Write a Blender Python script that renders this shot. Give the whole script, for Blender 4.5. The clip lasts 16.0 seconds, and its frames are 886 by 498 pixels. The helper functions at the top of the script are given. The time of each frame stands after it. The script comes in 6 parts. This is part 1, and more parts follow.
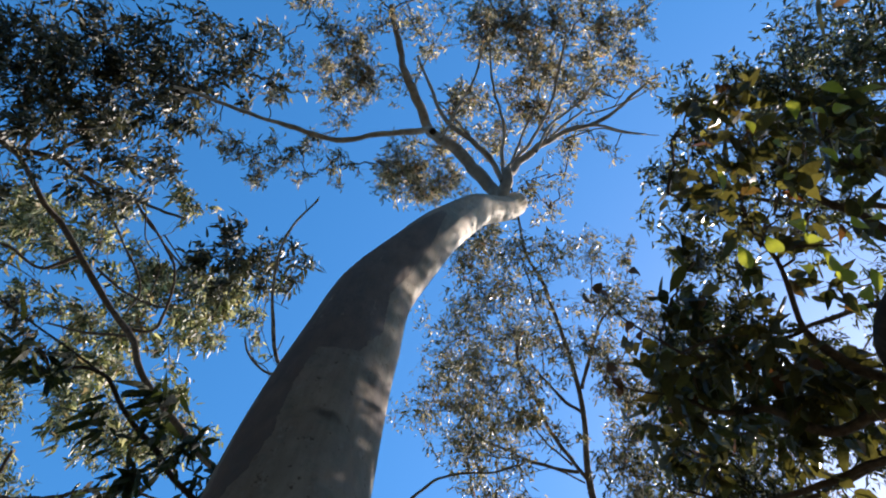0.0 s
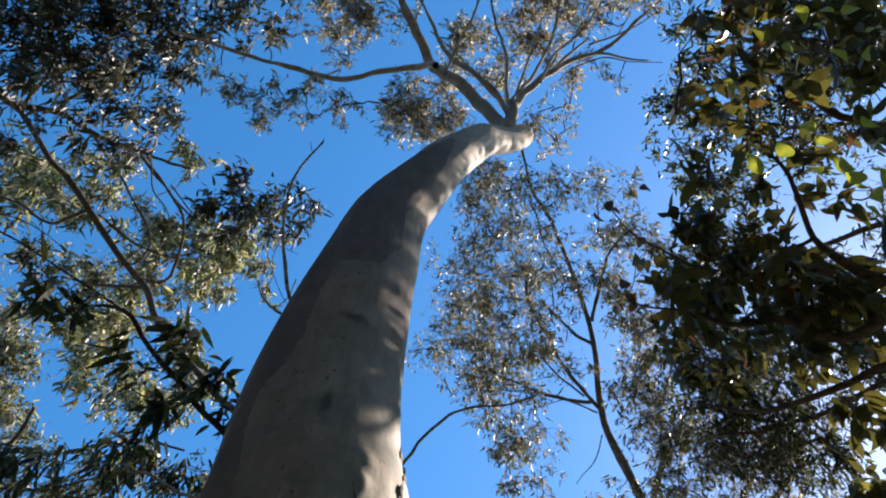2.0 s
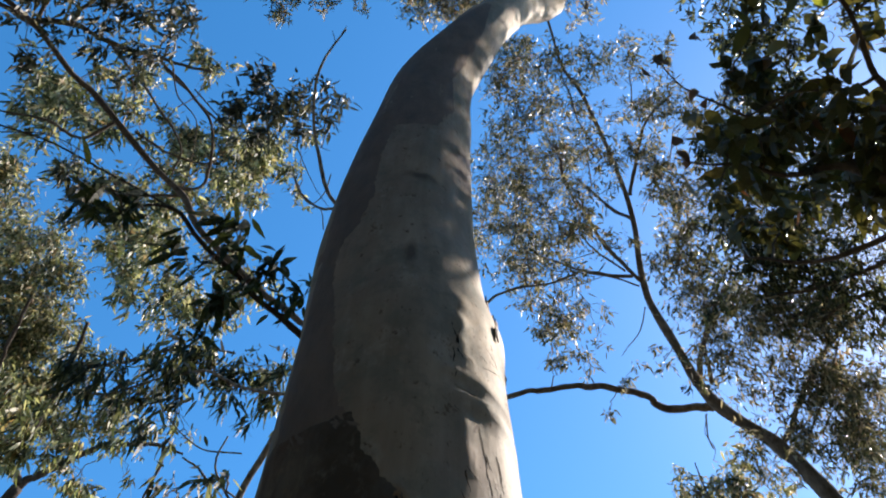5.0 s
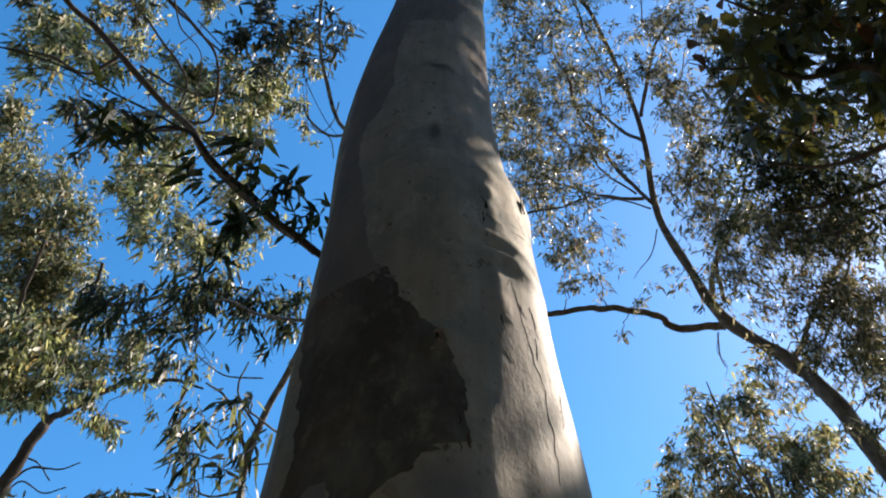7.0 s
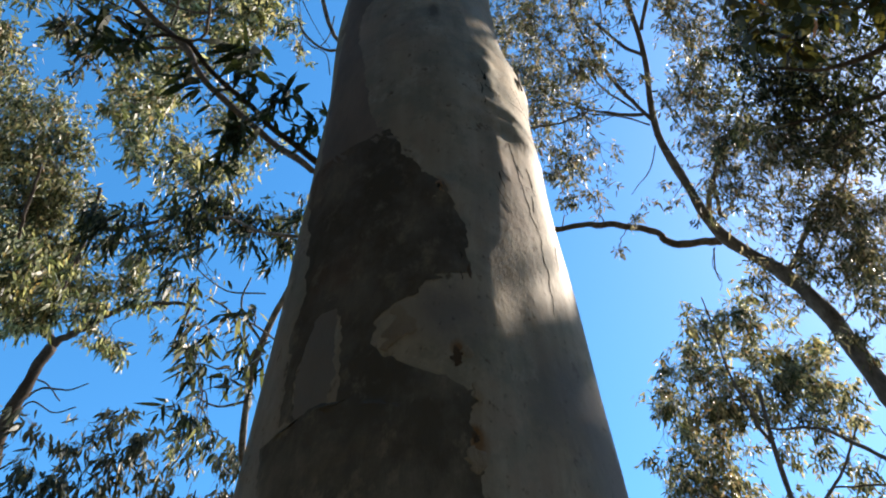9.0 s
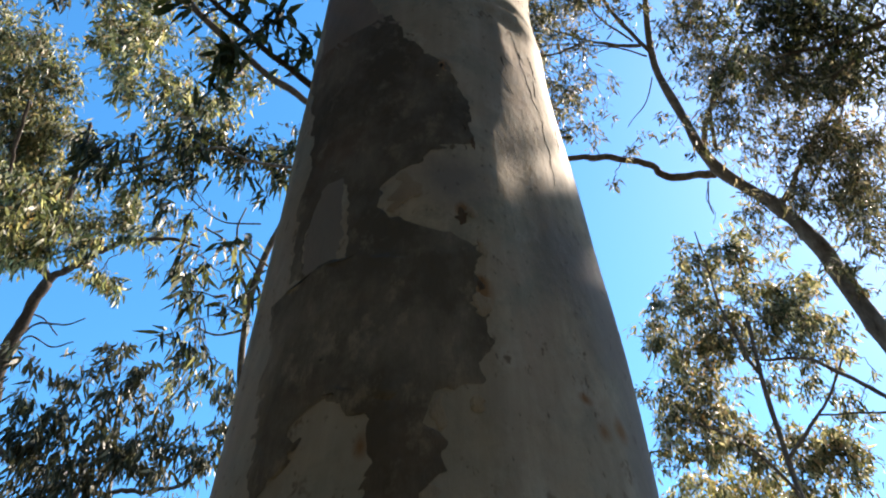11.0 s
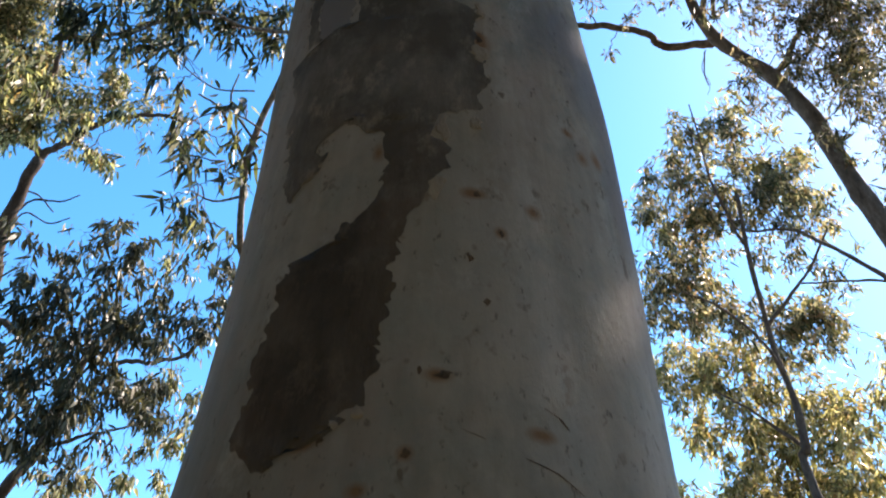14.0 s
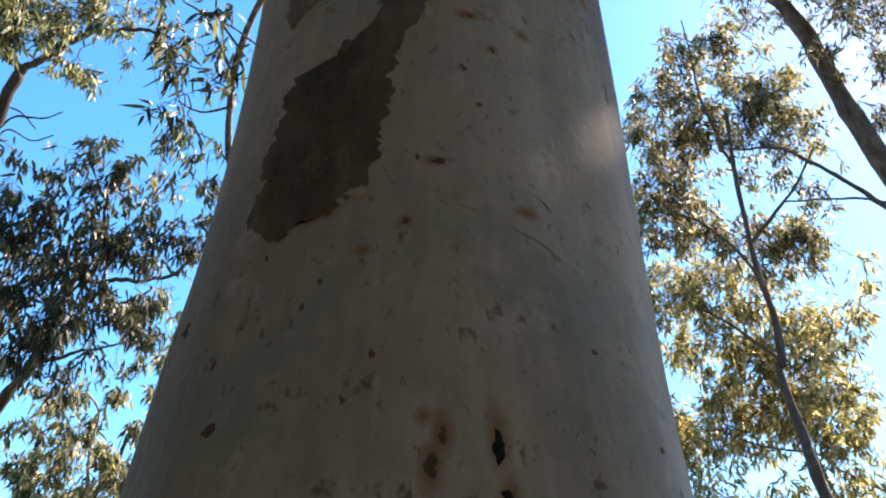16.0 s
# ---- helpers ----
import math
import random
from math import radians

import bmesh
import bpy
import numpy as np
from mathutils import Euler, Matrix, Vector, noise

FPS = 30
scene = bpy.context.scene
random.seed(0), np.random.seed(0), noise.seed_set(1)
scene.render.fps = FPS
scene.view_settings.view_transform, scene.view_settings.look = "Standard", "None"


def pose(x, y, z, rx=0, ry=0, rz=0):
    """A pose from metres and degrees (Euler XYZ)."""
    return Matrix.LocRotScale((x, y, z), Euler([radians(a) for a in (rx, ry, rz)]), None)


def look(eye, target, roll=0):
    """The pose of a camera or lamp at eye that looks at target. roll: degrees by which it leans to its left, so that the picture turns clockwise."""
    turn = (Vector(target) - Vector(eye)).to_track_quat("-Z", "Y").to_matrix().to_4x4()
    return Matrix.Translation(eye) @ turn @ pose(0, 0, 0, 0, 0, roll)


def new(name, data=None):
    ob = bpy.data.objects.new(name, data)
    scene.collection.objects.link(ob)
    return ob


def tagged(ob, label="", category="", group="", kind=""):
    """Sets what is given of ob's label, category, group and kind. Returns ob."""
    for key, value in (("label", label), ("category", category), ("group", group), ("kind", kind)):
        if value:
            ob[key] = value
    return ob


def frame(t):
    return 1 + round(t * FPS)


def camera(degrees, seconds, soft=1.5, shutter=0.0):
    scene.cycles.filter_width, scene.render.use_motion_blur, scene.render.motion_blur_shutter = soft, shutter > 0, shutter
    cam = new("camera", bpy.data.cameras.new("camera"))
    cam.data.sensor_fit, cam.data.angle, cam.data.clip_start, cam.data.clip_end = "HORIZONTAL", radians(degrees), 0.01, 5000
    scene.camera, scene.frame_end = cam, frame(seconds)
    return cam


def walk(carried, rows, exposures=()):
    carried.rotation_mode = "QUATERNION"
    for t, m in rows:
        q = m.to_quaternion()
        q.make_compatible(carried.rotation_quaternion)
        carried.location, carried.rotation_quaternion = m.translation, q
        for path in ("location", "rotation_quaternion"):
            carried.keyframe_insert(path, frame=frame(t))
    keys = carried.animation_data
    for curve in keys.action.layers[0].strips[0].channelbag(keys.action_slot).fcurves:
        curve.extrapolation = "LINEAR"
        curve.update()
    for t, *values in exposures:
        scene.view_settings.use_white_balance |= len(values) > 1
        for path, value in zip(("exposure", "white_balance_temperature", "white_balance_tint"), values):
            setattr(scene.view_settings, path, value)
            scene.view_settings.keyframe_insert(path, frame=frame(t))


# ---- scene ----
LENS = 59.3
PATH = [  # seconds, eye, pitch up, yaw to the left, roll
    (0, 0.200, -0.454, 1.875, 73.49, -0.95, 6.74),
    (0.5, 0.184, -0.396, 1.871, 72.51, -0.57, 6.42),
    (1, 0.176, -0.357, 1.848, 71.21, -0.94, 5.92),
    (1.5, 0.180, -0.351, 1.822, 70.33, -0.78, 5.47),
    (2, 0.171, -0.346, 1.790, 69.69, -1.10, 4.32),
    (2.5, 0.147, -0.326, 1.778, 68.78, -0.23, 3.98),
    (3, 0.117, -0.300, 1.776, 67.83, 1.24, 3.92),
    (3.5, 0.097, -0.292, 1.787, 66.27, 2.27, 4.66),
    (4, 0.077, -0.267, 1.806, 64.74, 2.45, 4.12),
    (4.2, 0.073, -0.261, 1.812, 64.12, 2.45, 3.91),
    (6.3, 0.049, -0.133, 1.738, 58.69, 3.30, 2.28),
    (6.5, 0.044, -0.126, 1.733, 58.25, 3.81, 2.48),
    (7, 0.031, -0.121, 1.711, 57.13, 3.36, 2.53),
    (7.5, 0.027, -0.103, 1.682, 55.59, 3.41, 2.84),
    (8, 0.032, -0.096, 1.663, 54.49, 2.83, 2.00),
    (8.5, 0.031, -0.083, 1.640, 53.11, 2.87, 1.47),
    (9, 0.028, -0.069, 1.605, 51.67, 2.81, 1.59),
    (9.2, 0.025, -0.063, 1.596, 51.23, 2.61, 0.90),
    (11.3, 0.015, -0.003, 1.517, 46.47, 1.83, 1.04),
    (11.5, 0.015, 0.008, 1.506, 45.96, 1.78, 1.07),
    (12, 0.016, 0.014, 1.475, 44.69, 1.58, 0.79),
    (12.5, 0.010, 0.004, 1.435, 43.68, 1.57, 0.96),
    (13, 0.009, -0.004, 1.398, 42.40, 1.47, 0.74),
    (13.5, 0.001, -0.007, 1.359, 40.06, 1.14, 0.53),
    (14, 0.006, -0.011, 1.330, 38.59, 1.11, 0.41),
    (14.5, 0.009, -0.009, 1.289, 36.54, 0.59, -0.12),
    (15, 0.004, -0.009, 1.257, 35.18, 0.35, -0.41),
    (15.5, 0.003, 0.002, 1.229, 33.91, 0.30, 0.02),
    (16, 0.000, 0.001, 1.201, 33.01, 0.00, -0.00),
]
cam = camera(LENS, 16.0, soft=2.0, shutter=0.4)
walk(cam, [(t, pose(x, y, z, 90 + pitch, 0, yaw) @ pose(0, 0, 0, 0, 0, roll)) for t, x, y, z, pitch, yaw, roll in PATH],
     exposures=[(0, 1.45, 7050, 19), (4, 1.51, 7050, 17), (7, 1.54, 7150, 16), (9, 1.69, 7300, 15), (11.5, 2.07, 7600, 18), (14.5, 2.28, 7550, 22), (16, 2.35, 7550, 23)])

# ---- sky and sun ----
SUN_BEARING, SUN_HEIGHT = radians(57), radians(46)   # clockwise from +y, above the horizon
world = bpy.data.worlds.new("sky")
scene.world = world
world.use_nodes = True
sky = world.node_tree.nodes.new("ShaderNodeTexSky")
sky.sky_type, sky.sun_disc = "NISHITA", False
sky.sun_elevation, sky.sun_rotation = SUN_HEIGHT, SUN_BEARING
sky.altitude, sky.air_density, sky.dust_density, sky.ozone_density = 300, 1.0, 0.32, 4.5
backing = world.node_tree.nodes["Background"]
deep = world.node_tree.nodes.new("ShaderNodeHueSaturation")   # a clear, deep blue winter sky
deep.inputs["Saturation"].default_value, deep.inputs["Hue"].default_value = 1.28, 0.493
world.node_tree.links.new(sky.outputs[0], deep.inputs["Color"])
world.node_tree.links.new(deep.outputs[0], backing.inputs[0])
backing.inputs[1].default_value = 0.105

sun = new("sun", bpy.data.lights.new("sun", "SUN"))
sun.data.energy, sun.data.angle, sun.data.color = 5.0, radians(0.55), (1.0, 0.97, 0.92)
sun_way = Vector((math.sin(SUN_BEARING) * math.cos(SUN_HEIGHT), math.cos(SUN_BEARING) * math.cos(SUN_HEIGHT), math.sin(SUN_HEIGHT)))
sun.matrix_world = look(sun_way * 60, (0, 0, 0))


# ---- materials ----
class Nodes:
    """A small wrapper that adds nodes to one material."""

    def __init__(self, name):
        self.mat = bpy.data.materials.new(name)
        self.mat.use_nodes = True
        self.tree = self.mat.node_tree
        self.bsdf = self.tree.nodes["Principled BSDF"]
        self.out = self.tree.nodes["Material Output"]

    def add(self, kind, **inputs):
        node = self.tree.nodes.new("ShaderNode" + kind)
        for key, value in inputs.items():
            self.put(node, key.replace("_", " "), value)
        return node

    def put(self, node, key, value):
        if isinstance(value, bpy.types.NodeSocket):
            self.tree.links.new(value, node.inputs[key])
        else:
            node.inputs[key].default_value = value

    def place(self, sx=1, sy=1, sz=1):
        geo = self.add("NewGeometry")
        mapping = self.add("Mapping", Vector=geo.outputs["Position"])
        mapping.inputs["Scale"].default_value = (sx, sy, sz)
        return mapping.outputs[0]

    def noise(self, vec, scale, detail=4, rough=0.55):
        return self.add("TexNoise", Vector=vec, Scale=scale, Detail=detail, Roughness=rough).outputs["Fac"]

    def ramp(self, fac, *stops):
        node = self.add("ValToRGB", Fac=fac)
        marks = node.color_ramp.elements
        while len(marks) < len(stops):
            marks.new(0.5)
        for mark, (at_, colour) in zip(marks, stops):
            mark.position, mark.color = at_, (*colour, 1)
        return node.outputs["Color"]

    def mix(self, fac, a, b, blend="MIX"):
        node = self.tree.nodes.new("ShaderNodeMix")
        node.data_type, node.blend_type = "RGBA", blend
        for slot, value in ((0, fac), (6, a), (7, b)):
            if isinstance(value, bpy.types.NodeSocket):
                self.tree.links.new(value, node.inputs[slot])
            else:
                node.inputs[slot].default_value = value if slot == 0 else (*value, 1)
        return node.outputs[2]

    def bump(self, height, strength, distance):
        node = self.add("Bump", Height=height, Strength=strength, Distance=distance)
        self.put(self.bsdf, "Normal", node.outputs[0])


def smooth_bark(stains_and_light):
    n = Nodes("pale smooth gum bark")
    p, tall, streak = n.place(), n.place(1, 1, 0.4), n.place(1, 1, 0.07)
    base = n.ramp(n.noise(tall, 3.2, 6, 0.6), (0.36, (0.28, 0.243, 0.185)), (0.5, (0.385, 0.325, 0.243)), (0.64, (0.49, 0.405, 0.295)))
    pink = n.ramp(n.noise(tall, 8, 7, 0.7), (0.50, (0, 0, 0)), (0.60, (0.55, 0.55, 0.55)))
    base = n.mix(pink, base, (0.37, 0.285, 0.21))
    smudge = n.ramp(n.noise(p, 6, 6, 0.7), (0.53, (0, 0, 0)), (0.63, (0.75, 0.75, 0.75)))
    base = n.mix(smudge, base, (0.275, 0.26, 0.205))
    cream = n.ramp(n.noise(n.place(1.1, 1, 0.7), 17, 5, 0.7), (0.56, (0, 0, 0)), (0.66, (0.7, 0.7, 0.7)))
    base = n.mix(cream, base, (0.48, 0.42, 0.33))
    moss = n.ramp(n.noise(n.place(1, 1, 0.8), 13, 6, 0.72), (0.50, (0, 0, 0)), (0.60, (0.6, 0.6, 0.6)))
    base = n.mix(moss, base, (0.265, 0.262, 0.205))
    blush = n.ramp(n.noise(n.place(0.9, 1.1, 0.6), 4.5, 5, 0.65), (0.52, (0, 0, 0)), (0.64, (0.55, 0.55, 0.55)))
    base = n.mix(blush, base, (0.42, 0.325, 0.255))
    base = n.mix(0.4, base, n.ramp(n.noise(streak, 55, 4, 0.6), (0.3, (0.66, 0.66, 0.66)), (0.7, (1.1, 1.1, 1.1))), "MULTIPLY")
    fleck = n.ramp(n.noise(n.place(1, 1, 0.7), 34, 3, 0.75), (0.62, (0, 0, 0)), (0.69, (0.8, 0.8, 0.8)))
    base = n.mix(fleck, base, (0.135, 0.09, 0.058))
    fray = n.noise(n.place(1, 1, 0.6), 38, 5, 0.7)
    for b, z, wide, tall in stains_and_light:   # soft stains: rusty, grey-brown high up, a grey bloom where wide; the widest paint in extra brightness
        mid = skin(z, b)
        across = max(0.006, 0.5 * radians(wide) * 0.26)
        off = n.tree.nodes.new("ShaderNodeVectorMath")
        off.operation = "SUBTRACT"
        n.tree.links.new(p, off.inputs[0])
        off.inputs[1].default_value = mid
        squeeze = n.tree.nodes.new("ShaderNodeVectorMath")
        squeeze.operation = "MULTIPLY"
        n.tree.links.new(off.outputs[0], squeeze.inputs[0])
        squeeze.inputs[1].default_value = (1 / across, 1 / across, 2 / max(tall, 0.012))
        far = n.tree.nodes.new("ShaderNodeVectorMath")
        far.operation = "LENGTH"
        n.tree.links.new(squeeze.outputs[0], far.inputs[0])
        sway = n.tree.nodes.new("ShaderNodeMath")
        sway.operation = "MULTIPLY_ADD"
        n.tree.links.new(fray, sway.inputs[0])
        sway.inputs[1].default_value = 1.6
        n.tree.links.new(far.outputs["Value"], sway.inputs[2])
        amount = n.add("MapRange", **{"Value": sway.outputs[0], "From Min": 1.15, "From Max": 2.2, "To Max": 0.0})
        amount.inputs["To Min"].default_value = 0.30 if wide > 39 else 0.85
        base = n.mix(amount.outputs[0], base, (0.58, 0.50, 0.385) if wide > 39 else (0.13, 0.098, 0.075) if z > 3 else (0.245, 0.22, 0.20) if wide > 19 else (0.27, 0.13, 0.05))
    speck = n.ramp(n.noise(n.place(1, 1, 0.6), 110, 3, 0.7), (0.63, (0, 0, 0)), (0.70, (0.6, 0.6, 0.6)))
    base = n.mix(speck, base, (0.127, 0.098, 0.075))
    n.put(n.bsdf, "Base Color", base)
    n.put(n.bsdf, "Roughness", 0.7)
    n.put(n.bsdf, "Specular IOR Level", 0.06)
    high = n.mix(0.2, n.noise(n.place(1, 1, 0.6), 45, 6, 0.65), n.noise(streak, 60, 4))
    n.bump(high, 0.3, 0.006)
    return n.mat


def old_bark_stuff():
    """Weathered bark whose tone wanders with height, from charcoal through ash grey to umber."""
    n = Nodes("old weathered bark")
    tall = n.place(1, 1, 0.25)
    base = n.ramp(n.noise(tall, 22, 6, 0.7), (0.3, (0.13, 0.110, 0.088)), (0.55, (0.205, 0.175, 0.142)), (0.75, (0.29, 0.25, 0.205)))
    rust = n.ramp(n.noise(n.place(), 9, 4), (0.55, (0, 0, 0)), (0.72, (0.7, 0.7, 0.7)))
    base = n.mix(rust, base, (0.185, 0.122, 0.085))
    deep = n.ramp(n.noise(n.place(1, 1, 0.7), 7, 6, 0.7), (0.42, (0.85, 0.85, 0.85)), (0.58, (0, 0, 0)))
    base = n.mix(deep, base, (0.098, 0.082, 0.064))
    pale = n.ramp(n.noise(n.place(1, 1, 0.6), 28, 5, 0.75), (0.54, (0, 0, 0)), (0.68, (0.6, 0.6, 0.6)))
    base = n.mix(pale, base, (0.33, 0.275, 0.21))
    split = n.add("SeparateXYZ", Vector=n.place())
    wander = n.tree.nodes.new("ShaderNodeMath")
    wander.operation = "MULTIPLY_ADD"
    n.tree.links.new(n.noise(n.place(), 6, 4, 0.6), wander.inputs[0])
    wander.inputs[1].default_value = 0.22
    n.tree.links.new(split.outputs["Z"], wander.inputs[2])
    level = n.add("MapRange", **{"Value": wander.outputs[0], "From Min": 1.61, "From Max": 2.81})
    tone = n.ramp(level.outputs[0], *[(at_, (v, v * g, v * c)) for at_, v, g, c in ((0.0, 0.95, 0.97, 0.93), (0.10, 0.66, 0.90, 0.80), (0.20, 0.58, 0.88, 0.76), (0.30, 0.98, 0.96, 0.90), (0.40, 1.34, 1.0, 0.97), (0.50, 1.28, 1.0, 0.97), (0.63, 0.95, 0.99, 0.95), (0.85, 0.92, 0.98, 0.94))])
    n.put(n.bsdf, "Base Color", n.mix(1.0, base, tone, "MULTIPLY"))
    n.put(n.bsdf, "Roughness", 0.85)
    n.put(n.bsdf, "Specular IOR Level", 0.05)
    n.bump(n.noise(tall, 70, 5, 0.7), 0.6, 0.004)
    return n.mat


def plain_bark(name, dark, light, scale=14, rough=0.8):
    n = Nodes(name)
    p = n.place(1, 1, 0.4)
    base = n.ramp(n.noise(p, scale, 5, 0.65), (0.32, dark), (0.68, light))
    n.put(n.bsdf, "Base Color", n.mix(n.ramp(n.noise(n.place(), 1.6, 3), (0.45, (0, 0, 0)), (0.65, (0.6, 0.6, 0.6))), base, dark))
    n.put(n.bsdf, "Roughness", rough)
    n.put(n.bsdf, "Specular IOR Level", 0.05)
    n.bump(n.noise(p, scale * 3, 5, 0.7), 0.5, 0.01)
    return n.mat


def leaf_stuff(name, stops, glow, clear=0.38, gloss=0.5, shiny=0.12):
    n = Nodes(name)
    pick = n.add("NewGeometry").outputs["Random Per Island"]
    base = n.ramp(pick, *stops)
    base = n.mix(n.ramp(n.noise(n.place(), 55, 2), (0.4, (0, 0, 0)), (0.7, (0.35, 0.35, 0.35))), base, (0.11, 0.10, 0.05))
    n.put(n.bsdf, "Base Color", base)
    n.put(n.bsdf, "Roughness", gloss)
    n.put(n.bsdf, "Specular IOR Level", shiny)
    shine = n.add("BsdfTranslucent", Color=n.mix(1.0, base, glow, "MULTIPLY"))
    both = n.add("MixShader", Fac=clear)
    n.tree.links.new(n.bsdf.outputs[0], both.inputs[1])
    n.tree.links.new(shine.outputs[0], both.inputs[2])
    n.tree.links.new(both.outputs[0], n.out.inputs[0])
    return n.mat


def litter_stuff():
    n = Nodes("dry leaf litter and soil")
    p = n.place()
    base = n.ramp(n.noise(p, 9, 8, 0.7), (0.3, (0.026, 0.020, 0.014)), (0.5, (0.062, 0.048, 0.034)), (0.7, (0.11, 0.088, 0.06)))
    n.put(n.bsdf, "Base Color", n.mix(n.ramp(n.noise(p, 0.35, 3), (0.45, (0, 0, 0)), (0.65, (0.8, 0.8, 0.8))), base, (0.06, 0.075, 0.03)))
    n.put(n.bsdf, "Roughness", 0.95)
    n.bump(n.noise(p, 25, 6, 0.7), 0.8, 0.03)
    return n.mat


OLD = old_bark_stuff()
GREY = plain_bark("mauve-grey old bark", (0.20, 0.163, 0.138), (0.30, 0.24, 0.195), 16, 0.75)
MAUVE = plain_bark("thin mauve bark film", (0.235, 0.205, 0.178), (0.35, 0.30, 0.25), 9, 0.75)
DARK = plain_bark("dark cracked bark", (0.012, 0.009, 0.007), (0.05, 0.036, 0.026), 60, 0.9)
FRESH = plain_bark("fresh cream bark", (0.31, 0.24, 0.17), (0.46, 0.37, 0.265), 26, 0.75)
MARK = plain_bark("rusty brown bark mark", (0.10, 0.066, 0.042), (0.21, 0.145, 0.095), 80, 0.85)
LIMB = plain_bark("grey gum limb bark", (0.15, 0.125, 0.10), (0.36, 0.32, 0.27), 10)
ROUGH = plain_bark("brown rough bark", (0.05, 0.038, 0.03), (0.135, 0.108, 0.086), 22)
FLECKED = plain_bark("flecked grey-brown bark", (0.055, 0.043, 0.034), (0.19, 0.157, 0.127), 12)
# a stem's white sunlit side and dark shaded side, put into one mottled colour
SUN_MOTTLED = plain_bark("bark mottled in sunlit and shaded tones", (0.045, 0.036, 0.029), (0.30, 0.26, 0.215), 26)
# brown bark darkened in colour so trunks read as shaded silhouettes
SHADY = plain_bark("dark shaded bark", (0.028, 0.021, 0.017), (0.085, 0.068, 0.055), 20, 0.9)
TWIG = plain_bark("brown twig bark", (0.06, 0.045, 0.035), (0.14, 0.11, 0.085), 30)
# gum leaf ramps: cream and gold stops put sunlit leaves and glints into colour
GUM_LEAF = leaf_stuff("gum leaf", [(0.0, (0.020, 0.025, 0.015)), (0.40, (0.045, 0.052, 0.028)), (0.62, (0.11, 0.108, 0.068)), (0.78, (0.25, 0.22, 0.158)), (0.94, (0.40, 0.345, 0.26)), (0.98, (0.15, 0.075, 0.04))], (1.35, 1.3, 0.95), 0.38, 0.5, 0.12)
# green leaf darkened as if seen against the light; pale stops imitate reflections
DEEP_LEAF = leaf_stuff("shaded green gum leaf", [(0.0, (0.008, 0.013, 0.009)), (0.52, (0.020, 0.028, 0.016)), (0.74, (0.045, 0.058, 0.030)), (0.88, (0.17, 0.175, 0.095)), (0.97, (0.33, 0.315, 0.21))], (1.3, 1.35, 0.75), 0.30, 0.45, 0.14)
MIXED_LEAF = leaf_stuff("half-sunlit gum leaf", [(0.0, (0.012, 0.018, 0.011)), (0.34, (0.032, 0.042, 0.022)), (0.56, (0.125, 0.14, 0.07)), (0.82, (0.39, 0.39, 0.255)), (0.97, (0.25, 0.16, 0.08))], (1.4, 1.4, 0.85), 0.46, 0.45, 0.18)
DARK_LEAF = leaf_stuff("dark green leaf", [(0.0, (0.010, 0.015, 0.009)), (0.6, (0.020, 0.030, 0.014)), (0.9, (0.045, 0.060, 0.022)), (0.97, (0.10, 0.11, 0.05))], (1.3, 1.4, 0.7), 0.25, 0.55, 0.07)
OLIVE_LEAF = leaf_stuff("pale olive gum leaf", [(0.0, (0.018, 0.026, 0.013)), (0.38, (0.050, 0.064, 0.028)), (0.58, (0.15, 0.16, 0.08)), (0.84, (0.43, 0.41, 0.26)), (0.97, (0.30, 0.20, 0.12))], (1.3, 1.3, 0.85), 0.38, 0.45, 0.2)
# darker copy of the gum leaf, with silhouette shade put into its colour
SHADED_LEAF = leaf_stuff("shaded gum leaf", [(0.0, (0.010, 0.013, 0.010)), (0.5, (0.022, 0.028, 0.018)), (0.80, (0.048, 0.054, 0.034)), (0.95, (0.14, 0.13, 0.085)), (0.99, (0.24, 0.21, 0.15))], (1.2, 1.15, 0.8), 0.28, 0.45, 0.15)
PALE_LEAF = leaf_stuff("pale gum leaf", [(0.0, (0.03, 0.036, 0.022)), (0.35, (0.085, 0.09, 0.06)), (0.55, (0.24, 0.225, 0.16)), (0.82, (0.46, 0.41, 0.31)), (0.97, (0.24, 0.14, 0.08))], (1.35, 1.3, 1.0), 0.48, 0.45)
GOLD_LEAF = leaf_stuff("sunlit golden-green gum leaf", [(0.0, (0.05, 0.055, 0.022)), (0.3, (0.14, 0.14, 0.06)), (0.55, (0.28, 0.265, 0.14)), (0.85, (0.47, 0.43, 0.265)), (0.97, (0.26, 0.15, 0.08))], (1.35, 1.3, 0.85), 0.46, 0.45)
SILVER_LEAF = leaf_stuff("silvery olive gum leaf", [(0.0, (0.020, 0.026, 0.015)), (0.35, (0.055, 0.065, 0.034)), (0.56, (0.16, 0.155, 0.092)), (0.80, (0.42, 0.38, 0.265)), (0.97, (0.28, 0.17, 0.10))], (1.4, 1.4, 1.0), 0.42, 0.45)
BROAD_LEAF = leaf_stuff("broad leaf", [(0.0, (0.026, 0.026, 0.012)), (0.45, (0.052, 0.047, 0.020)), (0.72, (0.075, 0.064, 0.025)), (0.90, (0.16, 0.145, 0.045)), (0.97, (0.12, 0.045, 0.025))], (1.7, 1.7, 0.85), 0.3, 0.42)
# brighter copy of the broad leaf, with the sunlight put into its colour
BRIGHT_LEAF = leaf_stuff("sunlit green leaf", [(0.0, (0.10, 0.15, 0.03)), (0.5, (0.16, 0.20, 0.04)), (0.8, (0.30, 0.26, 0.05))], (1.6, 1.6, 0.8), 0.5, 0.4)
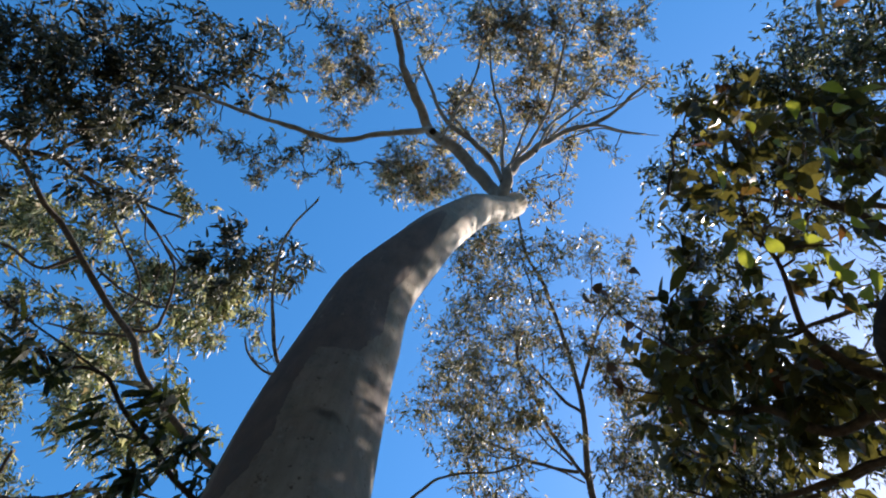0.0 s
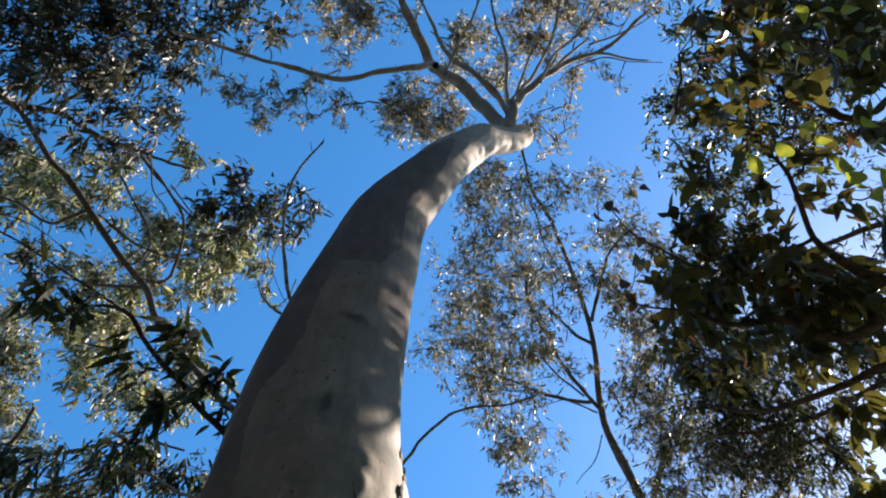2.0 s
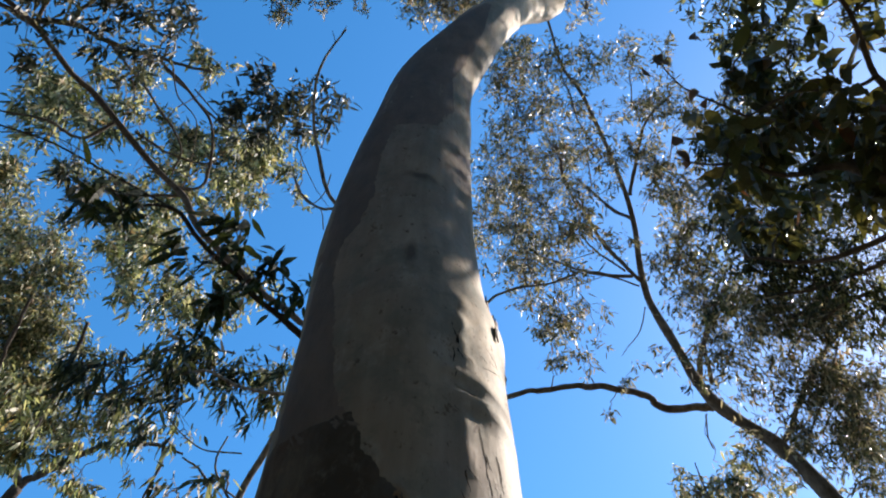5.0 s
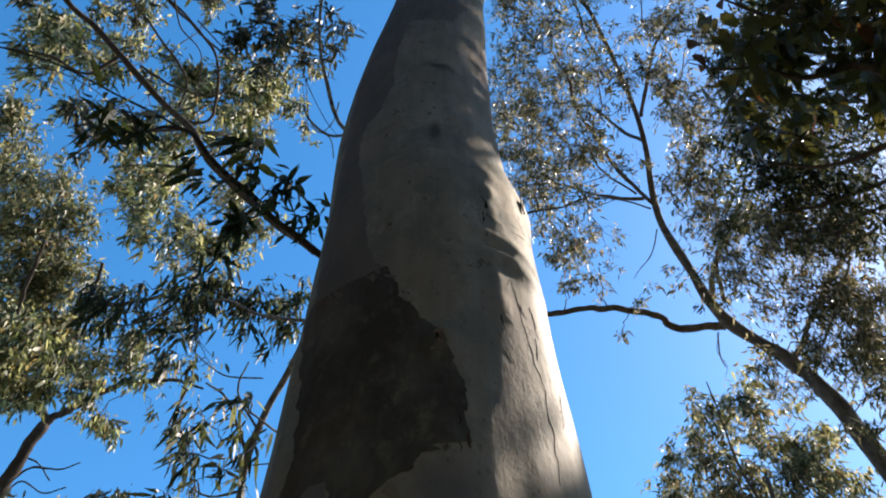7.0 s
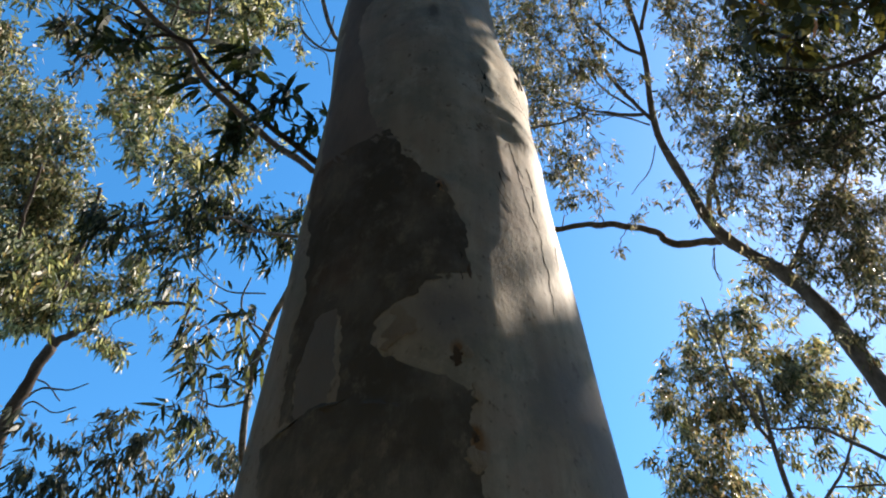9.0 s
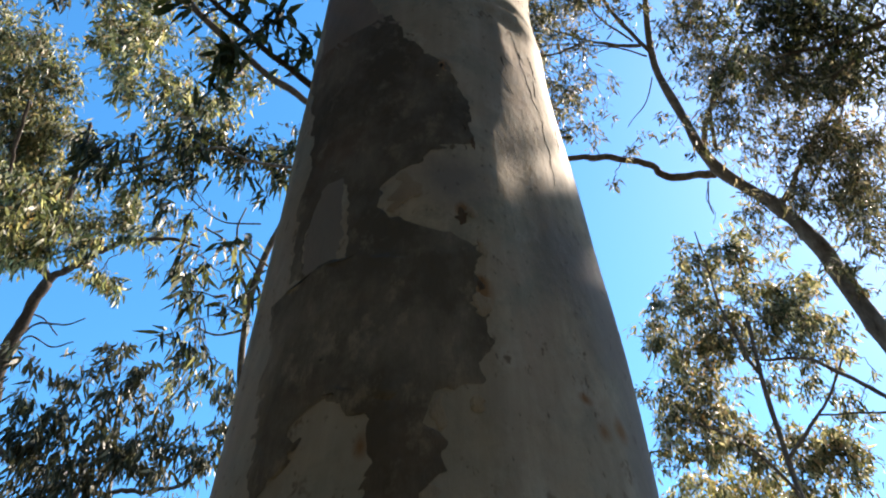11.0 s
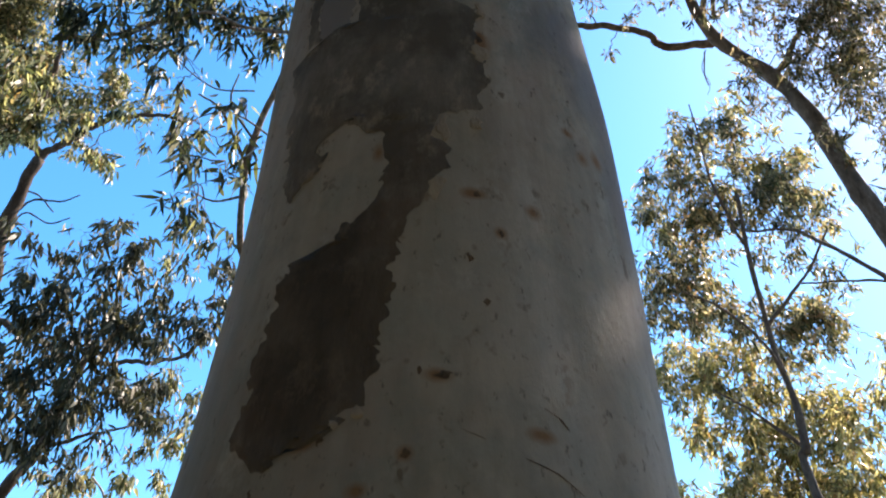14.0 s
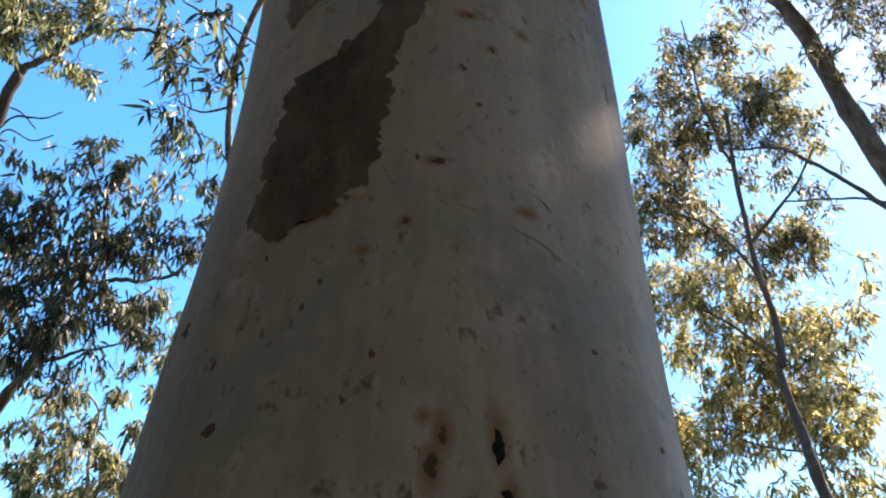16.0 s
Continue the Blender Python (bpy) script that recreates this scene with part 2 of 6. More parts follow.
DEAD_LEAF = leaf_stuff("dry brown leaf", [(0.0, (0.06, 0.032, 0.02)), (0.6, (0.11, 0.06, 0.035)), (0.9, (0.16, 0.09, 0.05))], (1.6, 1.2, 0.8), 0.25, 0.6)
LITTER = litter_stuff()


# ---- builders ----
def part(name, verts, faces, mat, parent, label="", smooth=True):
    """One mesh object under a thing, from world places."""
    mesh = bpy.data.meshes.new(name)
    mesh.from_pydata((np.asarray(verts, float) - np.array(parent["foot"])).tolist(), [], faces)
    mesh.materials.append(mat)
    if smooth:
        mesh.polygons.foreach_set("use_smooth", [True] * len(mesh.polygons))
    mesh.update()
    ob = new(name, mesh)
    ob.parent = parent
    return tagged(ob, label)


def tube(points, radii, sides, phase=0.0):
    """Verts and faces of a round limb along a line of places, its tip closed."""
    p, r = np.asarray(points, float), np.asarray(radii, float)
    way = np.gradient(p, axis=0)
    way /= np.linalg.norm(way, axis=1, keepdims=True) + 1e-9
    mean = way.mean(0)
    help_ = np.array((0.0, 0, 1)) if abs(mean[2]) < 0.8 * np.linalg.norm(mean) else np.array((1.0, 0, 0))
    a = np.cross(way, help_)
    a /= np.linalg.norm(a, axis=1, keepdims=True) + 1e-9
    b = np.cross(way, a)
    turn = np.arange(sides) * 2 * np.pi / sides + phase
    ring = a[:, None] * np.cos(turn)[None, :, None] + b[:, None] * np.sin(turn)[None, :, None]
    verts = (p[:, None] + ring * r[:, None, None]).reshape(-1, 3)
    faces = []
    for i in range(len(p) - 1):
        for j in range(sides):
            k = (j + 1) % sides
            faces.append((i * sides + j, i * sides + k, (i + 1) * sides + k, (i + 1) * sides + j))
    last = (len(p) - 1) * sides
    faces.append(tuple(last + j for j in range(sides)))
    return verts, faces


def curve_through(rows, step):
    """A smooth line (Catmull-Rom) through rows of x, y, z, radius."""
    r = np.asarray(rows, float)
    r = np.vstack([2 * r[0] - r[1], r, 2 * r[-1] - r[-2]])
    r[:, 3] = np.maximum(r[:, 3], 0.002)
    out = []
    for i in range(1, len(r) - 2):
        n = max(2, int(np.linalg.norm(r[i + 1, :3] - r[i, :3]) / step))
        for f in np.arange(n) / n:
            a, b, c, d = r[i - 1], r[i], r[i + 1], r[i + 2]
            q = 0.5 * (2 * b + (c - a) * f + (2 * a - 5 * b + 4 * c - d) * f * f + (3 * b - a - 3 * c + d) * f**3)
            q[3] = b[3] + (c[3] - b[3]) * f
            out.append(q)
    out.append(r[-2])
    return np.array(out)


def gnarled(line, rng, amount):
    """Small uneven kinks that grow with the limb's thickness."""
    out = line.copy()
    for axis in range(3):
        seed = rng.uniform(0, 60)
        for k in range(len(line)):
            sway = noise.noise((k * 0.13, seed, axis)) * 1.5 + noise.noise((k * 0.37, seed, axis + 9)) * 0.8
            out[k, axis] += amount * line[k, 3] * sway
    seed = rng.uniform(0, 60)
    out[:, 3] *= [1 + 0.22 * noise.noise((k * 0.30, seed, 20.0)) for k in range(len(line))]
    return out


class Tree:
    """What is gathered of one tree until it is finished."""

    def __init__(self, name, foot, label, bark, leaf, leaf_length, leaf_width, seed, fill=50, group="", droop=0.75, fine=False):
        self.rng = np.random.RandomState(seed)
        self.thing = tagged(new(name), label, "tree", group)
        self.thing.location = foot
        self.thing["foot"] = foot
        self.bark, self.leaf = bark, leaf
        self.leaf_length, self.leaf_width, self.fill = leaf_length, leaf_width, fill
        self.droop, self.fine, self.single = droop, fine, 0
        self.nodes, self.clumps = [], []


def stem(tree, rows, name="trunk"):
    line = gnarled(curve_through(rows, 0.12), tree.rng, 0.25)
    tree.nodes += [tuple(q[:3]) for q in line[len(line) // 3 :: 3]]
    verts, faces = tube(line[:, :3], line[:, 3], 14)
    return part(name, verts, faces, tree.bark, tree.thing)


def bough(tree, rows):
    line = gnarled(curve_through(rows, 0.06), tree.rng, 0.8)
    tree.nodes += [tuple(q[:3]) for q in line[len(line) // 4 :: 2]]
    verts, faces = tube(line[:, :3], line[:, 3], 8)
    return part("limb", verts, faces, tree.bark, tree.thing)


def masses(tree, rows):
    tree.clumps += rows


def leaf_mesh(pos, way, side, length, width, bend, fine):
    """Sickle-shaped leaves: a base, pairs of edge places along the blade, and a tip."""
    n = len(pos)
    pairs = ((0.14, 0.66), (0.38, 1.0), (0.68, 0.70)) if fine else ((0.3, 1.0), (0.66, 0.74))
    spots = [(0, 0)] + [(s, w * e) for s, w in pairs for e in (1, -1)] + [(1, 0)]
    k = len(spots)
    verts = np.empty((n, k, 3))
    fold = np.cross(way, side)
    for q, (s, w) in enumerate(spots):
        verts[:, q] = pos + way * (s * length)[:, None] + bend * (s * s * length)[:, None] + side * (w * width)[:, None] + fold * (0.3 * abs(w) * width)[:, None]
    start = (np.arange(n) * k)[:, None]
    faces = np.concatenate([start + (0, 2, 1), start + (k - 3, k - 2, k - 1)]).tolist()
    for a in range(1, k - 3, 2):
        faces += (start + (a, a + 1, a + 3, a + 2)).tolist()
    return verts.reshape(-1, 3), faces


def unit(v):
    return v / (np.linalg.norm(v, axis=-1, keepdims=True) + 1e-9)


def grow(tree):
    """Twigs from the limbs to every clump of the crown, and the leaves that hang on them."""
    rng = tree.rng
    nodes = np.array(tree.nodes)
    clumps = np.array(tree.clumps)
    left = list(range(len(clumps)))
    tv, tf, count = [], [], 0
    leaves = [[], [], [], [], [], []]

    def twig(points, r0, r1, sides):
        nonlocal count
        v, f = tube(points, np.linspace(r0, r1, len(points)), sides)
        tv.append(v)
        tf.extend([tuple(i + count for i in face) for face in f])
        count += len(v)

    gap = np.linalg.norm(clumps[:, None, :3] - nodes[None], axis=-1)
    best, near = gap.min(1), nodes[gap.argmin(1)]
    while left:
        i = min(left, key=lambda k: best[k])
        left.remove(i)
        centre, r, dense = clumps[i, :3], clumps[i, 3], clumps[i, 4]
        span = np.linalg.norm(centre - near[i])
        f = np.linspace(0, 1, 7)[:, None]
        kink = rng.normal(0, 0.07 * span, (7, 3)) * np.sin(np.pi * f)
        line = near[i] + (centre - near[i]) * f + kink + np.array((0, 0, 0.10 * span)) * np.sin(np.pi * f)
        twig(line, 0.005 + 0.009 * min(span, 1.5), 0.005, 4)
        for k in left:
            d = np.linalg.norm(clumps[k, :3] - centre)
            if d < best[k]:
                best[k], near[k] = d, centre
        length = tree.leaf_length
        total = max(6, int(dense * tree.fill * (r / length) ** 2))
        per = 9
        knots = [centre] + [centre + rng.normal(0, 0.55, 3) * r for _ in range(max(2, total // 45))]
        for knot in knots[1:]:
            from_ = line[rng.randint(2, 7)]
            f = np.linspace(0, 1, 5)[:, None]
            twig(from_ + (knot - from_) * f + rng.normal(0, 0.08 * r, (5, 3)) * np.sin(np.pi * f), 0.0042, 0.0022, 3)
        for _ in range(max(2, total // per)):
            root = knots[rng.randint(0, len(knots))] + rng.normal(0, 0.08, 3) * r
            end = root + (rng.normal(0, 0.36, 3) + np.array((0, 0, -0.08))) * r
            f = np.linspace(0, 1, 4)[:, None]
            path = root + (end - root) * f + rng.normal(0, 0.04 * r, (4, 3)) * np.sin(np.pi * f) + np.array((0, 0, -0.10 * r)) * f**2
            twig(path, 0.0022, 0.0010, 3)
            m = rng.randint(per - 4, per + 5)
            g = 1 - np.abs(rng.normal(0, 0.40, m)).clip(0, 0.95)
            where = np.stack([np.interp(g, f[:, 0], path[:, a]) for a in range(3)], 1) + rng.normal(0, 0.25 * length, (m, 3))
            out = unit(end - root)
            way = unit(np.array((0, 0, -tree.droop)) + out * 0.4 + rng.normal(0, 0.5, (m, 3)))
            side = unit(np.cross(way, rng.normal(0, 1, (m, 3))))
            size = length * rng.uniform(0.55, 1.2, m)
            for store, value in zip(leaves, (where, way, side, size, size * tree.leaf_width * rng.uniform(0.4, 0.6, m), rng.normal(0, 0.16, (m, 3)) + (0, 0, -0.1))):
                store.append(value)
    part("fine_branching", np.concatenate(tv), tf, TWIG, tree.thing, "thin brown branching")["kind"] = "stuff"
    verts, faces = leaf_mesh(*[np.concatenate(s) for s in leaves], tree.fine)
    if tree.single:
        each = len(verts) // sum(len(q) for q in leaves[0])
        own = min(tree.single, len(verts) // each)
        blade = [f for f in faces if max(f) < each]
        for k in range(own):
            part("leaf", verts[k * each : (k + 1) * each], blade, tree.leaf, tree.thing, smooth=False)
        verts, faces = verts[own * each :], [tuple(i - own * each for i in f) for f in faces if min(f) >= own * each]
        if not faces:
            return
    crown = part("crown", verts, faces, tree.leaf, tree.thing, smooth=False)
    crown["kind"] = "stuff"


# ---- ground ----
def ground():
    axis = np.concatenate([-np.geomspace(3000, 12, 24), np.linspace(-11, 11, 45), np.geomspace(12, 3000, 24)])
    n = len(axis)
    verts = []
    for y in axis:
        for x in axis:
            near = 1 / (1 + (x * x + y * y) / 900)
            verts.append((x, y, near * 0.12 * noise.noise((x * 0.5, y * 0.5, 0)) - 0.02))
    faces = [(j * n + i, j * n + i + 1, (j + 1) * n + i + 1, (j + 1) * n + i) for j in range(n - 1) for i in range(n - 1)]
    mesh = bpy.data.meshes.new("ground")
    mesh.from_pydata(verts, [], faces)
    mesh.materials.append(LITTER)
    mesh.polygons.foreach_set("use_smooth", [True] * len(mesh.polygons))
    tagged(new("ground", mesh), "forest floor of dry leaf litter and soil", "ground", kind="structure")


ground()

# ---- the main gum ----
gum = Tree("gum_tree", (-0.03, 0.70, 0.0), "tall smooth-barked gum tree with pale mottled trunk", LIMB, PALE_LEAF, 0.076, 0.23, 11, 82)
TRUNK = [(-0.030, 0.700, -0.10, 0.400), (-0.030, 0.710, 0.25, 0.345), (-0.030, 0.720, 0.70, 0.295), (-0.031, 0.732, 1.20, 0.267), (-0.030, 0.765, 1.50, 0.248), (-0.017, 0.777, 1.80, 0.237), (-0.017, 0.772, 2.10, 0.232), (-0.034, 0.775, 2.50, 0.221), (-0.051, 0.765, 3.00, 0.216), (-0.108, 0.800, 3.60, 0.209), (-0.102, 0.806, 4.30, 0.197), (-0.072, 0.799, 5.20, 0.174), (0.177, 0.735, 6.20, 0.138), (0.427, 0.856, 7.40, 0.121), (0.600, 1.000, 8.10, 0.118), (0.735, 1.100, 8.60, 0.116), (0.910, 1.080, 9.00, 0.112)]
fine_z = np.arange(-0.1, 8.98, 0.02)
fine = np.stack([np.interp(fine_z, [q[2] for q in TRUNK], [q[k] for q in TRUNK]) for k in (0, 1, 3)], 1)
for _ in range(2):
    padded = np.pad(fine, ((8, 8), (0, 0)), mode="reflect", reflect_type="odd")
    fine = np.stack([np.convolve(padded[:, k], np.ones(17) / 17, "valid") for k in range(3)], 1)


def skin(z, bearing, lift=0.0):
    """A place on the gum's trunk: height, bearing in degrees from the side of the path (to +x), and lift above the bark."""
    cx, cy, r = (np.interp(z, fine_z, fine[:, k]) for k in range(3))
    a = radians(bearing)
    r += 0.010 * noise.noise((1.7 * math.sin(a), 1.7 * math.cos(a), z * 1.1)) + 0.003 * noise.noise((5 * math.sin(a), 5 * math.cos(a), z * 4))
    for b, h, wide, tall, high in ((46, 2.795, 20, 0.015, 0.012), (44, 2.850, 20, 0.013, 0.010), (48, 2.823, 22, 0.008, -0.006), (35, 3.02, 5, 0.030, 0.008), (34, 2.95, 4, 0.020, 0.007), (37, 2.90, 5, 0.018, 0.006), (33, 2.73, 4, 0.020, 0.006), (38, 3.10, 6, 0.030, 0.006), (33, 2.67, 4, 0.030, 0.005), (6, 2.53, 4, 0.025, 0.007), (78, 3.14, 18, 0.10, 0.014), (20, 7.2, 30, 0.2, 0.02)):
        r += high * math.exp(-(((bearing - b) / wide) ** 2) - ((z - h) / tall) ** 2)
    r = r * math.sqrt(max(0.02, 1 - max(0.0, (z - 8.78) / 0.15) ** 2)) + lift
    return cx + r * math.sin(a), cy - r * math.cos(a), z


BLOOM = [(50.0, 2.20, 30.0, 0.15), (60.0, 2.12, 24.0, 0.17), (66.0, 1.96, 20.0, 0.20), (8.0, 2.27, 20.0, 0.10)]  # bearing, height, width in degrees, height
STAINS = [
    (18.4, 3.751, 18.0, 0.053), (10.0, 3.247, 5.8, 0.140), (62.6, 4.067, 31.3, 0.329), (13.9, 2.077, 4.4, 0.044), (-20.4, 1.578, 7.8, 0.012), (6.6, 1.380, 3.2, 0.034), (5.0, 1.356, 3.4, 0.034), (15.2, 1.380, 3.6, 0.044), (17.0, 1.338, 3.6, 0.032), (3.8, 1.392, 1.8, 0.016), (10.2, 2.210, 3.2, 0.021), (13.4, 2.095, 2.9, 0.016), (41.8, 1.987, 3.5, 0.012), (46.1, 1.957, 4.0, 0.023), (53.2, 1.972, 5.1, 0.025), (10.6, 1.838, 5.3, 0.007), (25.9, 1.835, 3.9, 0.020),
    (16.8, 1.793, 2.3, 0.009), (-12.7, 1.895, 2.1, 0.023), (6.0, 2.535, 6.0, 0.047), (4.0, 1.631, 4.6, 0.009), (-0.9, 1.564, 2.2, 0.008), (23.6, 1.589, 5.1, 0.008), (-8.5, 1.536, 3.2, 0.010)]
BRIGHTENED = [(10.0, 1.76, 70.0, 0.46), (42.0, 1.68, 60.0, 0.40), (-58.0, 1.85, 40.0, 0.60)]   # paler zones painted in to stand for brighter light on the trunk
PALE = smooth_bark(BRIGHTENED + BLOOM + STAINS)


def gum_trunk():
    sides, heights = 112, np.concatenate([np.arange(-0.1, 4.2, 0.02), np.arange(4.2, 8.94, 0.03)])
    verts = [skin(z, 360 * j / sides - 180) for z in heights for j in range(sides)]
    faces = [(i * sides + j, i * sides + (j + 1) % sides, (i + 1) * sides + (j + 1) % sides, (i + 1) * sides + j) for i in range(len(heights) - 1) for j in range(sides)]
    faces.append(tuple((len(heights) - 1) * sides + j for j in range(sides)))
    return part("trunk", verts, faces, PALE, gum.thing, "pale smooth bark blotched with grey")


trunk = gum_trunk()
trunk["foot"] = gum.thing["foot"]
layer = [0]


def strip(name, rows, mat, lift, ragged=1.0, step=0.004, columns=14, label="", stack=0.0):
    """A flake or stain on the trunk: rows of height and the bearings of its two edges, from the top down."""
    rows = sorted(rows, reverse=True)
    zs = [-q[0] for q in rows]
    count = max(4, int((rows[0][0] - rows[-1][0]) / step))
    layer[0] += 1
    seed, low = layer[0] * 7.3, min(0.0008, lift * 0.5)
    verts = []
    for i in range(count + 1):
        z = rows[0][0] + (rows[-1][0] - rows[0][0]) * i / count
        a, b = np.interp(-z, zs, [q[1] for q in rows]), np.interp(-z, zs, [q[2] for q in rows])
        rough = min(1.0, (b - a) / 7) * ragged
        a += rough * (2.2 * noise.noise((seed, z * 26, 0)) + 1.8 * noise.noise((seed, z * 95, 3)))
        b += rough * (2.2 * noise.noise((seed, z * 26, 9)) + 1.8 * noise.noise((seed, z * 95, 5)))
        b = max(b, a + 0.2)
        ends = 0.0 if i in (0, count) else 1.0
        for j in range(columns + 1):
            inner = ends * (0.0 if j in (0, columns) else 1.0)
            c = a + (b - a) * j / columns
            wide = ragged * min(1.0, (b - a) / 8)
            dz = wide * (0.010 * noise.noise((c * 0.12, z * 9, seed)) + 0.006 * noise.noise((c * 0.45, z * 30, seed)))
            dc = wide * 1.2 * noise.noise((c * 0.2, z * 40, seed + 50))
            verts.append(skin(z + dz, c + dc, low + (lift + stack * (layer[0] % 20) - low) * inner))
    w = columns + 1
    faces = [(i * w + j, (i + 1) * w + j, (i + 1) * w + j + 1, i * w + j + 1) for i in range(count) for j in range(columns)]
    ob = part(name, verts, faces, mat, trunk, label)
    return ob


def old_patch(rows, mat, label, lift=0.0007):
    """A patch of old bark that has not been shed yet."""
    strip("bark_patch", rows, mat, lift, 0.8 if lift < 0.0008 else 1.5, stack=lift * 0.06, label=label)


def crack_rows(line):
    """Rows of a split in the bark that narrows, widens and wanders."""
    line = sorted(line, key=lambda q: -q[1])
    n = max(6, int((line[0][1] - line[-1][1]) / 0.006))
    rows = []
    for k in range(n + 1):
        z = line[0][1] + (line[-1][1] - line[0][1]) * k / n
        b = np.interp(-z, [-q[1] for q in line], [q[0] for q in line]) + 1.3 * noise.noise((z * 30, 2.0, line[0][0])) + 0.6 * noise.noise((z * 120, 5.0, line[0][0]))
        half = max(0.02, 0.58 * (0.5 + noise.noise((z * 45, 7.0, line[0][0])))) * math.sin(math.pi * (k + 0.4) / (n + 0.8)) ** 0.5
        rows.append((z, b - half, b + half))
    return rows


def lens(b, z, wide, tall):
    """Rows of an eye-shaped mark."""
    rows = []
    for k in range(13):
        half = wide / 2 * math.sin(math.pi * (k + 0.3) / 12.6) ** 0.7
        lean = 0.35 * wide * noise.noise((b, k * 0.31, z))
        rows.append((z + tall * (0.5 - k / 12), b + lean - half * (0.75 + 0.7 * noise.noise((b, k * 0.6, 4.0 + z))), b + lean + half * (0.75 + 0.7 * noise.noise((b, k * 0.6, 8.0 - z)))))
    return rows


old_patch([(6.219, -0.4, 17.4), (5.709, -27.7, 43.2), (5.292, -41.5, 53.9), (4.870, -52.0, 36.6), (4.497, -60.4, 43.5), (4.332, -50.7, 32.0), (4.213, -46.5, 25.9), (4.177, -42.6, 10.6)], GREY, "old mauve-grey bark patch")  # upper
old_patch([(4.267, -49.6, -9.9), (4.023, -57.0, -15.8), (3.851, -56.9, -17.9), (3.618, -51.5, -15.0), (3.445, -53.1, -23.9), (3.370, -64.3, -36.1)], GREY, "old mauve-grey bark patch")  # edge strip
old_patch([(3.995, -65.0, -24.6), (3.677, -50.7, -21.9), (3.479, -48.0, -26.7), (3.337, -55.1, -36.0), (3.224, -59.3, -39.2), (3.058, -59.9, -33.4), (2.912, -58.9, -29.2), (2.808, -55.1, -25.7), (2.726, -52.2, -18.0), (2.681, -50.9, -9.9)], GREY, "old mauve-grey bark patch")  # side strip
old_patch([(2.717, -60.5, -13.6), (2.637, -56.2, -7.2), (2.577, -53.1, -0.3), (2.531, -50.6, 9.2), (2.449, -46.3, 15.1), (2.384, -44.6, 14.2), (2.348, -44.7, 16.5), (2.325, -43.8, 14.7), (2.327, -43.8, 2.2), (2.320, -43.6, -2.1), (2.302, -44.1, -4.6)], OLD, "old grey-brown bark patch")  # broad
old_patch([(2.359, -43.8, -19.8), (2.339, -44.7, -27.6), (2.315, -45.9, -33.0), (2.280, -46.3, -36.2), (2.237, -45.4, -39.9), (2.189, -44.3, -39.4), (2.146, -43.1, -35.5)], OLD, "old grey-brown bark patch")  # left margin
old_patch([(2.329, -30.9, 2.2), (2.300, -28.5, -2.1), (2.284, -26.4, -9.7), (2.260, -25.4, -13.9), (2.225, -24.4, -14.6), (2.196, -23.5, -10.6), (2.181, -23.2, -5.5), (2.168, -23.1, 6.2), (2.154, -23.4, 10.6), (2.121, -22.8, 11.9), (2.067, -24.1, 12.2)], OLD, "old grey-brown bark patch")  # centre
old_patch([(2.148, -25.8, 13.7), (2.135, -51.7, 13.9), (2.096, -49.7, 11.8), (2.079, -48.8, 10.7), (2.050, -47.4, 12.9), (2.034, -47.2, 13.5), (1.994, -44.9, 14.0), (1.964, -43.2, 13.1), (1.957, -42.6, 3.5), (1.949, -42.5, 1.9)], OLD, "old ashy grey bark patch", 0.0011)  # lower
old_patch([(1.992, -44.0, -14.4), (1.978, -43.4, -22.8), (1.959, -42.7, -25.3), (1.933, -41.9, -27.2), (1.907, -40.9, -28.5), (1.885, -40.1, -30.3), (1.869, -39.5, -33.9), (1.862, -37.5, -35.7)], OLD, "old ashy grey bark patch", 0.0011)  # left tongue
old_patch([(1.969, -20.9, 12.5), (1.953, -19.8, 4.1), (1.943, -18.7, 1.0), (1.924, -13.5, 0.5), (1.907, -11.1, 0.8), (1.895, -10.7, 3.7), (1.883, -10.2, 4.9), (1.865, -10.0, 5.7), (1.856, -10.2, 5.5), (1.849, -10.6, 0.4), (1.832, -10.7, -1.3), (1.821, -11.6, -1.0), (1.809, -15.3, -3.9), (1.802, -18.8, -5.0), (1.784, -21.7, -5.6), (1.773, -22.9, -5.9)], OLD, "old dark umber bark patch", 0.0009)  # right stem
old_patch([(1.805, -19.9, -6.1), (1.785, -20.9, -6.1), (1.773, -31.5, -6.0), (1.765, -32.7, -6.2), (1.744, -33.2, -6.1), (1.710, -34.4, -7.0), (1.675, -35.0, -7.0), (1.644, -35.2, -7.9), (1.613, -36.2, -9.2), (1.602, -35.7, -10.4), (1.593, -34.9, -11.1), (1.593, -34.5, -17.3), (1.584, -33.5, -18.7), (1.575, -32.0, -22.5), (1.564, -31.0, -24.6), (1.558, -29.4, -25.7)], OLD, "old dark umber bark patch", 0.0009)  # tail
old_patch([(2.335, -36.0, -29.5), (2.300, -37.5, -28.2), (2.240, -39.5, -26.5), (2.190, -40.0, -25.2), (2.140, -38.0, -26.0)], MAUVE, "old thin pale mauve bark patch", 0.0004)  # inside the dark bark
